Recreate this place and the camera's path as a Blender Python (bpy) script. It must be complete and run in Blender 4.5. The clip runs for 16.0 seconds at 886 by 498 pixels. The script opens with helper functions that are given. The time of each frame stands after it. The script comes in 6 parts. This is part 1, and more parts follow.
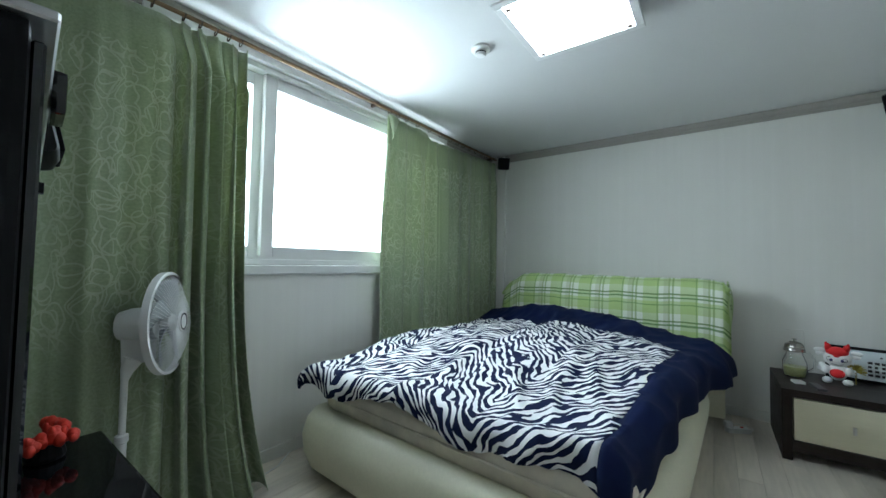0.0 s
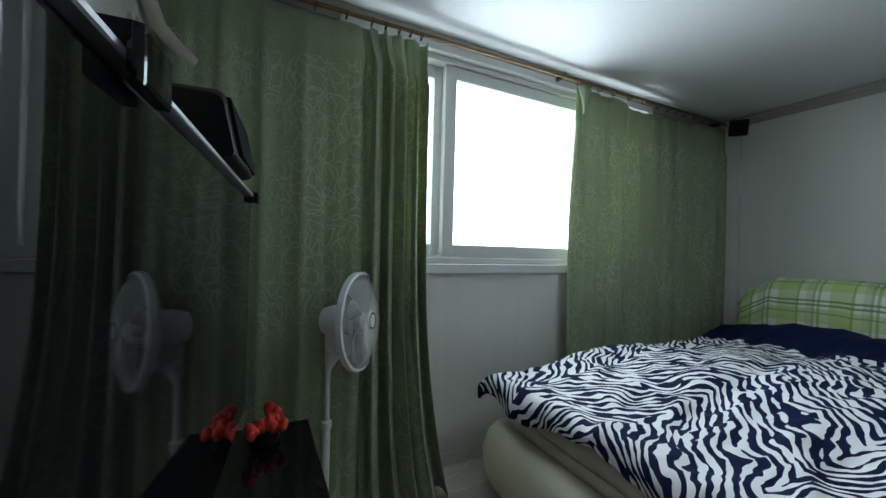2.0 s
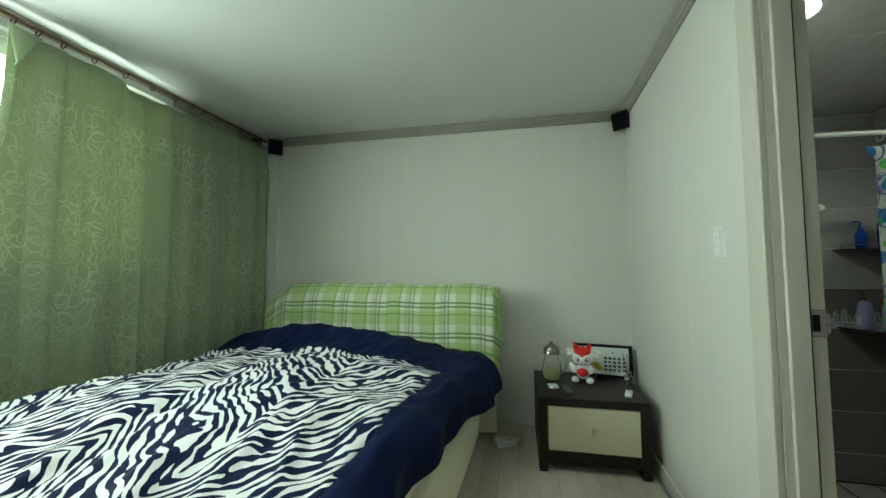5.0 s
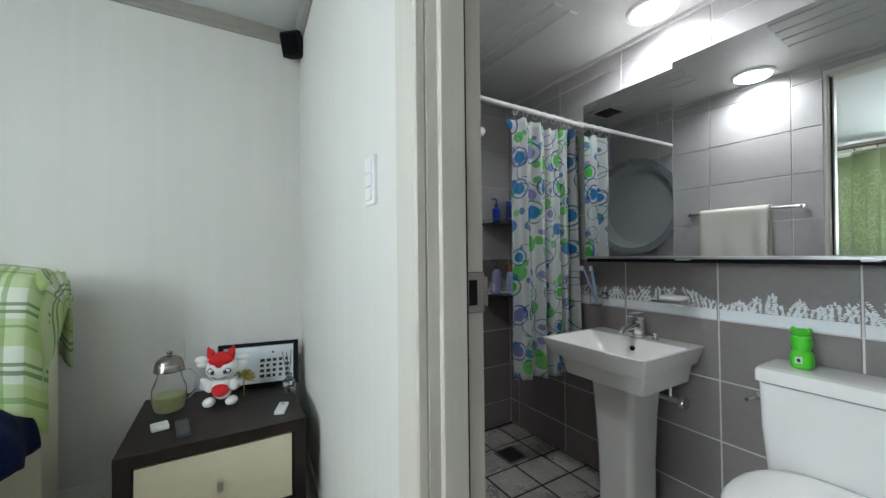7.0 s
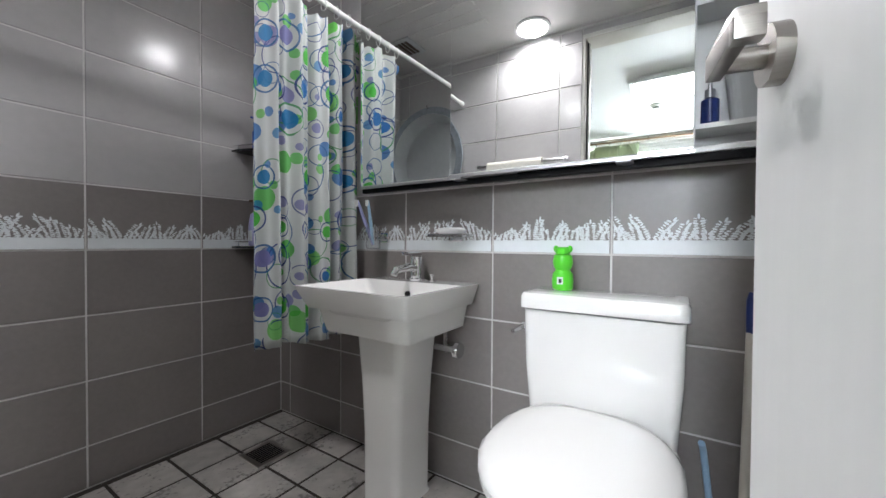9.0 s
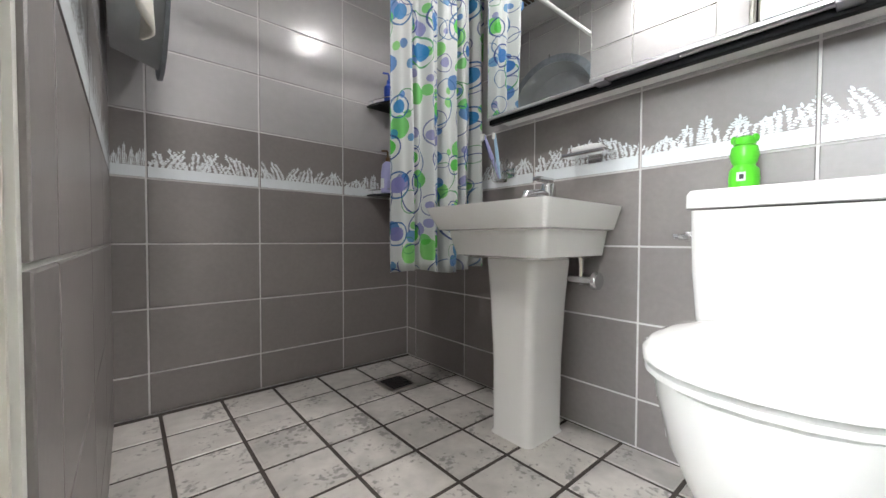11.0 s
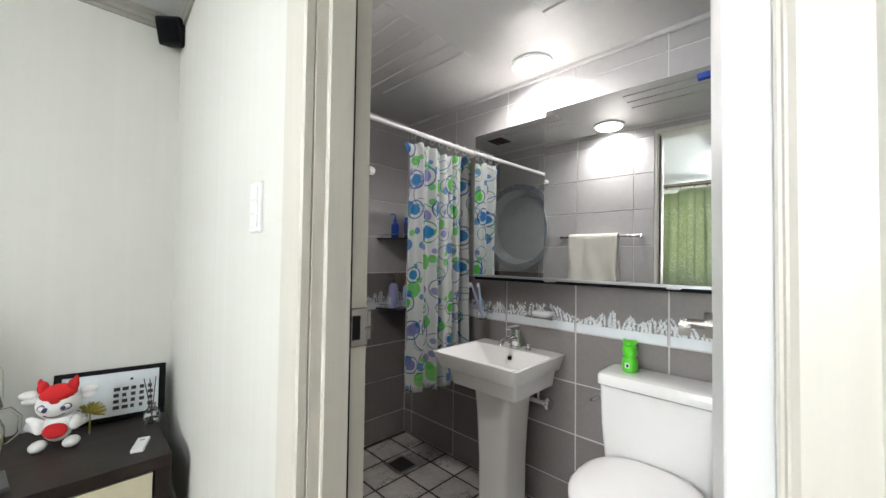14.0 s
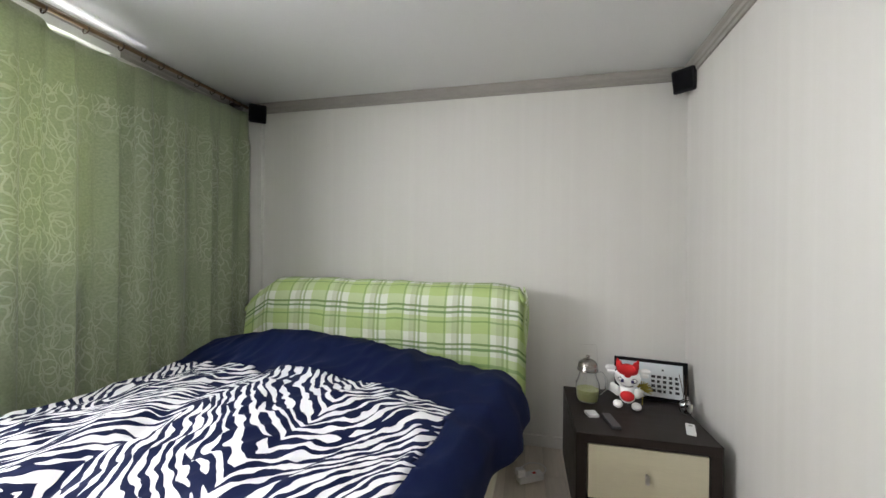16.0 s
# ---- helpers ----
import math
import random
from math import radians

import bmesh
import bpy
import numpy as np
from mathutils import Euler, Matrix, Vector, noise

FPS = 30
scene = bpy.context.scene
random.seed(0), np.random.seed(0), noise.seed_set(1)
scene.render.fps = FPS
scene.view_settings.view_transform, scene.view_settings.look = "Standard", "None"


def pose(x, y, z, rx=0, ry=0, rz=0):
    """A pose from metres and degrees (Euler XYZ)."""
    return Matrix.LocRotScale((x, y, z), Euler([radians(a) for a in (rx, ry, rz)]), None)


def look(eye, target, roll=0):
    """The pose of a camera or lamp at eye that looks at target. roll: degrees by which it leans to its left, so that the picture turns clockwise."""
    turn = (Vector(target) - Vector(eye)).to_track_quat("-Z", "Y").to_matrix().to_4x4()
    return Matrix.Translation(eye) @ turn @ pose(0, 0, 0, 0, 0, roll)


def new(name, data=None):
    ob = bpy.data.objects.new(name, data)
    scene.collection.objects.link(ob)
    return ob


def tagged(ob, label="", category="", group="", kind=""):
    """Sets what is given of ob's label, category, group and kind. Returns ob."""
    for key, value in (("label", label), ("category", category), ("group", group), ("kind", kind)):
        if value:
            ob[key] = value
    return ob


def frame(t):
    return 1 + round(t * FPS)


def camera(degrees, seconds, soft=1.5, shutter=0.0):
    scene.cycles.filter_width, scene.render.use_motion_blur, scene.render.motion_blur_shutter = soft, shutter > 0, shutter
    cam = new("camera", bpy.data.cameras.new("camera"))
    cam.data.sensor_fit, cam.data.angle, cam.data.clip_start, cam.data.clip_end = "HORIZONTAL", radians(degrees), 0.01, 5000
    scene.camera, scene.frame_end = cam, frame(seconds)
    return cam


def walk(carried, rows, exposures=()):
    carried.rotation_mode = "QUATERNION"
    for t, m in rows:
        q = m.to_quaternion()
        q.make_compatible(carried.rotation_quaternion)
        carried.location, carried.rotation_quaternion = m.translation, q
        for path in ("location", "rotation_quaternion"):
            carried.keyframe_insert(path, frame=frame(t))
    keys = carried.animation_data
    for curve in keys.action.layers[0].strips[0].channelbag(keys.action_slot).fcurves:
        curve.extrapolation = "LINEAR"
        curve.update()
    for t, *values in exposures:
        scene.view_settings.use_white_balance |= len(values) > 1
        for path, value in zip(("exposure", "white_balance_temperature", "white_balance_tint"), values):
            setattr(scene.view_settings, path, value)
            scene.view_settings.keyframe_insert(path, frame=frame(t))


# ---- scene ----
cam = camera(100.5, 16.0)
PATH = [
    (0, (-0.07, -0.13, 1.189), (-1.254, 1.48, 1.265), 1.0),
    (0.5, (-0.132, 0.025, 1.21), (-1.309, 1.641, 1.278), 1.1),
    (1, (-0.212, 0.061, 1.22), (-1.626, 1.475, 1.267), 1.1),
    (1.5, (-0.267, 0.038, 1.227), (-1.907, 1.182, 1.257), 1.4),
    (2, (-0.323, 0.039, 1.231), (-2.112, 0.934, 1.242), 1.5),
    (2.5, (-0.343, 0.128, 1.251), (-2.214, 0.834, 1.264), 1.6),
    (3, (-0.338, 0.261, 1.262), (-2.109, 1.19, 1.297), 1.5),
    (3.5, (-0.279, 0.353, 1.259), (-1.802, 1.649, 1.327), 1.3),
    (4, (-0.118, 0.451, 1.247), (-1.338, 2.033, 1.343), 0.8),
    (4.5, (0.025, 0.58, 1.222), (-0.784, 2.405, 1.339), 0.3),
    (5, (0.154, 0.682, 1.204), (-0.243, 2.638, 1.321), -0.2),
    (5.2, (0.193, 0.741, 1.194), (-0.041, 2.724, 1.304), -0.3),
    (7.5, (0.746, 1.477, 1.096), (1.998, 3.037, 1.1), -0.6),
    (8, (0.918, 1.515, 1.054), (2.391, 2.868, 1.051), -0.6),
    (8.2, (0.973, 1.518, 1.026), (2.536, 2.767, 1.026), -0.5),
    (10.3, (1.132, 1.527, 0.673), (2.842, 2.564, 0.633), 0.6),
    (10.5, (1.115, 1.559, 0.66), (2.744, 2.718, 0.619), 0.6),
    (11, (1.076, 1.609, 0.622), (2.374, 3.13, 0.572), 0.2),
    (11.5, (1.057, 1.626, 0.601), (2.044, 3.365, 0.557), 0.0),
    (12, (1.045, 1.618, 0.633), (1.834, 3.456, 0.607), 0.0),
    (12.5, (1.011, 1.583, 0.769), (1.997, 3.323, 0.78), 0.8),
    (13, (0.912, 1.498, 0.952), (2.13, 3.083, 0.999), 1.1),
    (13.5, (0.761, 1.401, 1.085), (2.113, 2.874, 1.141), 1.0),
    (14, (0.585, 1.302, 1.19), (2.009, 2.705, 1.242), 0.8),
    (14.5, (0.41, 1.249, 1.255), (1.828, 2.659, 1.285), 0.9),
    (15, (0.313, 1.226, 1.307), (1.369, 2.924, 1.311), 0.7),
    (15.5, (0.192, 1.225, 1.35), (0.542, 3.194, 1.325), 0.3),
    (15.6, (0.134, 1.218, 1.323), (0.336, 3.208, 1.317), 0.4),
    (16, (0.016, 1.155, 1.311), (-0.418, 3.107, 1.309), 0.6),
]
EXPOSURES = [
    (0, 0.0, 5600, 3), (0.5, -0.6, 5600, 3), (1.0, -1.0, 5650, 4), (2.5, -0.7, 5800, 4), (3.5, -1.3, 6450, -3), (4.0, -1.75, 6550, -8), (4.5, -1.45, 6600, -14), (5.0, 0.05, 6600, -17), (5.4, 0.3, 6500, -11),
    (7.3, 0.75, 6000, 9), (8.2, 1.25, 6050, 13), (10.5, 1.32, 6450, 12), (11.0, 1.87, 6450, 12), (11.5, 2.37, 6300, 10), (12.5, 2.65, 6050, 9), (13.0, 2.38, 6200, 9),
    (13.5, 1.45, 6400, 12), (14.0, 1.1, 6500, 12), (14.5, 0.85, 6600, 14), (15.0, 0.6, 6600, 15), (16, 0.6, 6650, 18),
]
walk(cam, [(t, look(eye, target, roll)) for t, eye, target, roll in PATH], EXPOSURES)

# ---- world and light ----
world = bpy.data.worlds.new("sky")
scene.world = world
world.use_nodes = True
wn, wl = world.node_tree.nodes, world.node_tree.links
sky = wn.new("ShaderNodeTexSky")
sky.sky_type, sky.sun_disc = "NISHITA", False
sky.sun_elevation, sky.sun_rotation = radians(48), radians(90)
wn["Background"].inputs["Strength"].default_value = 0.12
wl.new(sky.outputs["Color"], wn["Background"].inputs["Color"])

WINDOW_WATTS, PANEL_GLOW, BATH_WATTS = 72.0, 13.0, 2.95


def lamp(name, kind, m, watts, colour, **more):
    data = bpy.data.lights.new(name, kind)
    data.energy, data.color = watts, colour
    for key, value in more.items():
        if key == "shape":
            data.shape = value
        elif key == "size":
            data.size = value
        elif key == "size_y":
            data.size_y = value
        elif key == "angle":
            data.angle = value
        elif key == "spread":
            data.spread = value
    ob = new(name, data)
    ob.matrix_world = m
    return ob


lamp("sun", "SUN", look((30, 0, 33), (0, 0, 0)), 3.0, (1, 0.95, 0.88), angle=radians(0.5))
# skylight at the bedroom window
lamp("window_daylight", "AREA", look((-2.43, 1.55, 1.75), (0, 1.55, 1.75)), WINDOW_WATTS, (0.93, 0.98, 1.0), shape="RECTANGLE", size=2.3, size_y=1.16)
# the two bathroom downlights
for x, y in ((2.15, 2.25), (1.15, 2.22)):
    lamp("downlight_bulb", "AREA", look((x, y, 2.135), (x, y + 0.0001, 0)), BATH_WATTS, (1.0, 0.98, 0.96), shape="DISK", size=0.15, spread=radians(150))

# ---- materials ----


def nodes_of(name):
    m = bpy.data.materials.new(name)
    m.use_nodes = True
    return m, m.node_tree.nodes, m.node_tree.links, m.node_tree.nodes["Principled BSDF"]


def ramp(nt, stops, constant=False):
    r = nt.new("ShaderNodeValToRGB")
    r.color_ramp.interpolation = "CONSTANT" if constant else "LINEAR"
    while len(r.color_ramp.elements) < len(stops):
        r.color_ramp.elements.new(0.5)
    for e, (p, c) in zip(r.color_ramp.elements, stops):
        e.position, e.color = p, (*c, 1)
    return r


def math_node(nt, lk, op, a, b=None, c=None):
    n = nt.new("ShaderNodeMath")
    n.operation = op
    for i, v in enumerate((a, b, c)):
        if v is None:
            continue
        if isinstance(v, (int, float)):
            n.inputs[i].default_value = v
        else:
            lk.new(v, n.inputs[i])
    return n.outputs[0]


def mix_col(nt, lk, fac, a, b):
    n = nt.new("ShaderNodeMix")
    n.data_type = "RGBA"
    for sock, v in ((n.inputs[0], fac), (n.inputs[6], a), (n.inputs[7], b)):
        if isinstance(v, (int, float)):
            sock.default_value = v
        elif isinstance(v, tuple):
            sock.default_value = (*v, 1)
        else:
            lk.new(v, sock)
    return n.outputs[2]


def surface(name, colour, rough=0.5, metal=0.0, vary=0.08, scale=30.0, stains=2.5, bump=0.15, stretch=(1, 1, 1), pieces=0.0, coat=0.0, spec=0.5, translucent=0.0, specks=0.0):
    """A plain surface: grain and stains at two scales, fine relief, and an even change from piece to piece."""
    m, nt, lk, bsdf = nodes_of(name)
    co = nt.new("ShaderNodeTexCoord")
    mp = nt.new("ShaderNodeMapping")
    mp.inputs["Scale"].default_value = stretch
    lk.new(co.outputs["Object"], mp.inputs["Vector"])
    info = nt.new("ShaderNodeObjectInfo")
    if pieces:
        shift = nt.new("ShaderNodeVectorMath")
        shift.operation = "MULTIPLY_ADD"
        lk.new(info.outputs["Random"], shift.inputs[0])
        shift.inputs[1].default_value = (37, 19, 23)
        lk.new(mp.outputs[0], shift.inputs[2])
        vec = shift.outputs[0]
    else:
        vec = mp.outputs[0]
    fine, broad = nt.new("ShaderNodeTexNoise"), nt.new("ShaderNodeTexNoise")
    fine.inputs["Scale"].default_value, broad.inputs["Scale"].default_value = scale, stains
    fine.inputs["Detail"].default_value = 5
    for n in (fine, broad):
        lk.new(vec, n.inputs["Vector"])
    total = math_node(nt, lk, "ADD", fine.outputs["Fac"], broad.outputs["Fac"])
    total = math_node(nt, lk, "SUBTRACT", total, 1.0)
    if pieces:
        r = math_node(nt, lk, "SUBTRACT", info.outputs["Random"], 0.5)
        total = math_node(nt, lk, "MULTIPLY_ADD", r, pieces / max(vary, 0.01), total)
    gain = math_node(nt, lk, "MULTIPLY_ADD", total, vary * 2, 1.0)
    if specks:
        dirt, where = nt.new("ShaderNodeTexNoise"), nt.new("ShaderNodeTexNoise")
        dirt.inputs["Scale"].default_value, where.inputs["Scale"].default_value = 60, 8
        dirt.inputs["Detail"].default_value = 2
        for n in (dirt, where):
            lk.new(vec, n.inputs["Vector"])
        d = math_node(nt, lk, "MULTIPLY_ADD", where.outputs["Fac"], 1.0, dirt.outputs["Fac"])
        d = math_node(nt, lk, "MULTIPLY_ADD", d, 7.0, -7.75)
        d = math_node(nt, lk, "MINIMUM", math_node(nt, lk, "MAXIMUM", d, 0.0), 1.0)
        gain = math_node(nt, lk, "MULTIPLY", gain, math_node(nt, lk, "MULTIPLY_ADD", d, -specks, 1.0))
    mul = nt.new("ShaderNodeVectorMath")
    mul.operation = "SCALE"
    mul.inputs[0].default_value = colour
    lk.new(gain, mul.inputs["Scale"])
    lk.new(mul.outputs[0], bsdf.inputs["Base Color"])
    rg = math_node(nt, lk, "MULTIPLY_ADD", broad.outputs["Fac"], 0.15, rough - 0.075)
    lk.new(rg, bsdf.inputs["Roughness"])
    bsdf.inputs["Metallic"].default_value = metal
    bsdf.inputs["Specular IOR Level"].default_value = spec
    bsdf.inputs["Coat Weight"].default_value = coat
    if bump:
        b = nt.new("ShaderNodeBump")
        b.inputs["Strength"].default_value, b.inputs["Distance"].default_value = bump, 0.002
        lk.new(fine.outputs["Fac"], b.inputs["Height"])
        lk.new(b.outputs[0], bsdf.inputs["Normal"])
    if translucent:
        through_cloth(nt, lk, bsdf, mul.outputs[0], translucent)
    return m


def through_cloth(nt, lk, bsdf, colour, share):
    tr = nt.new("ShaderNodeBsdfTranslucent")
    lk.new(colour, tr.inputs["Color"])
    mx = nt.new("ShaderNodeMixShader")
    mx.inputs[0].default_value = share
    lk.new(bsdf.outputs[0], mx.inputs[1])
    lk.new(tr.outputs[0], mx.inputs[2])
    lk.new(mx.outputs[0], nt["Material Output"].inputs["Surface"])


def clear(name, colour=(1, 1, 1), rough=0.02, ior=1.45):
    m, nt, lk, bsdf = nodes_of(name)
    bsdf.inputs["Base Color"].default_value = (*colour, 1)
    bsdf.inputs["Roughness"].default_value = rough
    bsdf.inputs["IOR"].default_value = ior
    bsdf.inputs["Transmission Weight"].default_value = 1.0
    return m


def glow(name, colour, strength):
    m, nt, lk, bsdf = nodes_of(name)
    bsdf.inputs["Base Color"].default_value = (0.8, 0.8, 0.8, 1)
    bsdf.inputs["Emission Color"].default_value = (*colour, 1)
    bsdf.inputs["Emission Strength"].default_value = strength
    return m


def wallpaper():
    """Off-white paper with faint vertical streaks and glints."""
    m, nt, lk, bsdf = nodes_of("wallpaper")
    co = nt.new("ShaderNodeTexCoord")
    mp = nt.new("ShaderNodeMapping")
    mp.inputs["Scale"].default_value = (22, 22, 0.35)
    lk.new(co.outputs["Object"], mp.inputs["Vector"])
    a, b, c = (nt.new("ShaderNodeTexNoise") for _ in range(3))
    lk.new(mp.outputs[0], a.inputs["Vector"])
    a.inputs["Scale"].default_value, a.inputs["Detail"].default_value = 1.0, 4
    lk.new(co.outputs["Object"], b.inputs["Vector"])
    b.inputs["Scale"].default_value = 1.3
    lk.new(co.outputs["Object"], c.inputs["Vector"])
    c.inputs["Scale"].default_value, c.inputs["Detail"].default_value = 160, 3
    s = math_node(nt, lk, "MULTIPLY_ADD", b.outputs["Fac"], 0.5, a.outputs["Fac"])
    r = ramp(nt, [(0.35, (0.635, 0.625, 0.583)), (0.75, (0.655, 0.645, 0.603)), (1.0, (0.675, 0.665, 0.625))])
    lk.new(s, r.inputs[0])
    lk.new(r.outputs[0], bsdf.inputs["Base Color"])
    bsdf.inputs["Roughness"].default_value = 0.62
    bm_ = nt.new("ShaderNodeBump")
    bm_.inputs["Strength"].default_value, bm_.inputs["Distance"].default_value = 0.25, 0.001
    lk.new(c.outputs["Fac"], bm_.inputs["Height"])
    lk.new(bm_.outputs[0], bsdf.inputs["Normal"])
    return m


def jacquard():
    """Sage green curtain with paler, stitched vine outlines."""
    m, nt, lk, bsdf = nodes_of("jacquard")
    uv = nt.new("ShaderNodeUVMap")
    nz = nt.new("ShaderNodeTexNoise")
    nz.inputs["Scale"].default_value, nz.inputs["Detail"].default_value = 5, 2
    lk.new(uv.outputs[0], nz.inputs["Vector"])
    warp = nt.new("ShaderNodeVectorMath")
    warp.operation = "MULTIPLY_ADD"
    lk.new(nz.outputs["Color"], warp.inputs[0])
    warp.inputs[1].default_value = (0.13, 0.13, 0)
    lk.new(uv.outputs[0], warp.inputs[2])
    lines = None
    for k, (sx, sy, size, w) in enumerate(((14, 7.5, 0.44, 0.034), (10, 6.0, 0.40, 0.024), (17, 10.5, 0.38, 0.036))):
        mp = nt.new("ShaderNodeMapping")
        mp.inputs["Scale"].default_value = (sx, sy, 1)
        mp.inputs["Rotation"].default_value = (0, 0, (0.45, -0.5, 0.1)[k])
        mp.inputs["Location"].default_value = (k * 3.7, k * 1.9, 0)
        lk.new(warp.outputs[0], mp.inputs["Vector"])
        v = nt.new("ShaderNodeTexVoronoi")
        v.feature, v.voronoi_dimensions = "F1", "2D"
        v.inputs["Scale"].default_value = 1.0
        lk.new(mp.outputs[0], v.inputs["Vector"])
        off = math_node(nt, lk, "ABSOLUTE", math_node(nt, lk, "SUBTRACT", v.outputs["Distance"], size))
        edge = math_node(nt, lk, "LESS_THAN", off, w)
        lines = edge if lines is None else math_node(nt, lk, "MAXIMUM", lines, edge)
    big = nt.new("ShaderNodeTexNoise")
    big.inputs["Scale"].default_value = 2.2
    lk.new(uv.outputs[0], big.inputs["Vector"])
    keep = math_node(nt, lk, "MULTIPLY_ADD", big.outputs["Fac"], 2.6, -0.85)
    keep = math_node(nt, lk, "MINIMUM", math_node(nt, lk, "MAXIMUM", keep, 0.0), 0.62)
    # the heading above is left plain
    sep = nt.new("ShaderNodeSeparateXYZ")
    lk.new(uv.outputs[0], sep.inputs[0])
    low = math_node(nt, lk, "LESS_THAN", sep.outputs[1], 2.08)
    fac = math_node(nt, lk, "MULTIPLY", math_node(nt, lk, "MULTIPLY", lines, keep), low)
    weave = nt.new("ShaderNodeTexNoise")
    weave.inputs["Scale"].default_value, weave.inputs["Detail"].default_value = 90, 4
    lk.new(uv.outputs[0], weave.inputs["Vector"])
    ground = ramp(nt, [(0.3, (0.25, 0.305, 0.18)), (0.7, (0.35, 0.41, 0.255))])
    lk.new(weave.outputs["Fac"], ground.inputs[0])
    col = mix_col(nt, lk, fac, ground.outputs[0], (0.56, 0.61, 0.44))
    lk.new(col, bsdf.inputs["Base Color"])
    bsdf.inputs["Roughness"].default_value = 0.5
    bsdf.inputs["Sheen Weight"].default_value = 0.3
    b = nt.new("ShaderNodeBump")
    b.inputs["Strength"].default_value, b.inputs["Distance"].default_value = 0.4, 0.002
    lk.new(math_node(nt, lk, "ADD", fac, weave.outputs["Fac"]), b.inputs["Height"])
    lk.new(b.outputs[0], bsdf.inputs["Normal"])
    through_cloth(nt, lk, bsdf, mix_col(nt, lk, 0.80, col, (0.40, 0.43, 0.235)), 0.19)
    return m


def zebra():
    """White cotton printed with navy zebra stripes."""
    m, nt, lk, bsdf = nodes_of("zebra_print")
    uv = nt.new("ShaderNodeUVMap")
    big = nt.new("ShaderNodeTexNoise")
    big.inputs["Scale"].default_value, big.inputs["Detail"].default_value = 3.2, 1.0
    lk.new(uv.outputs[0], big.inputs["Vector"])
    small = nt.new("ShaderNodeTexNoise")
    small.inputs["Scale"].default_value, small.inputs["Detail"].default_value = 10, 1.5
    lk.new(uv.outputs[0], small.inputs["Vector"])
    sep = nt.new("ShaderNodeSeparateXYZ")
    lk.new(uv.outputs[0], sep.inputs[0])
    # chevrons that repeat across the width; stripes taper out and break
    fold = math_node(nt, lk, "PINGPONG", math_node(nt, lk, "ADD", sep.outputs[0], 0.10), 0.47)
    v = math_node(nt, lk, "MULTIPLY_ADD", fold, 1.15, sep.outputs[1])
    v = math_node(nt, lk, "MULTIPLY_ADD", big.outputs["Fac"], 0.34, v)
    v = math_node(nt, lk, "MULTIPLY_ADD", small.outputs["Fac"], 0.10, v)
    w = math_node(nt, lk, "SINE", math_node(nt, lk, "MULTIPLY", v, 112.0))
    taper = nt.new("ShaderNodeTexNoise")
    taper.inputs["Scale"].default_value, taper.inputs["Detail"].default_value = 15, 0.5
    shifted = nt.new("ShaderNodeMapping")
    shifted.inputs["Location"].default_value = (5.3, 2.1, 0)
    lk.new(uv.outputs[0], shifted.inputs["Vector"])
    lk.new(shifted.outputs[0], taper.inputs["Vector"])
    edge = math_node(nt, lk, "MULTIPLY_ADD", taper.outputs["Fac"], 4.4, -2.1)
    stripe = math_node(nt, lk, "GREATER_THAN", w, edge)
    col = mix_col(nt, lk, stripe, (0.004, 0.009, 0.042), (0.76, 0.76, 0.76))
    lk.new(col, bsdf.inputs["Base Color"])
    bsdf.inputs["Specular IOR Level"].default_value = 0.15
    bsdf.inputs["Roughness"].default_value = 0.75
    fine = nt.new("ShaderNodeTexNoise")
    fine.inputs["Scale"].default_value, fine.inputs["Detail"].default_value = 9, 5
    lk.new(uv.outputs[0], fine.inputs["Vector"])
    b = nt.new("ShaderNodeBump")
    b.inputs["Strength"].default_value, b.inputs["Distance"].default_value = 0.5, 0.02
    lk.new(fine.outputs["Fac"], b.inputs["Height"])
    lk.new(b.outputs[0], bsdf.inputs["Normal"])
    return m


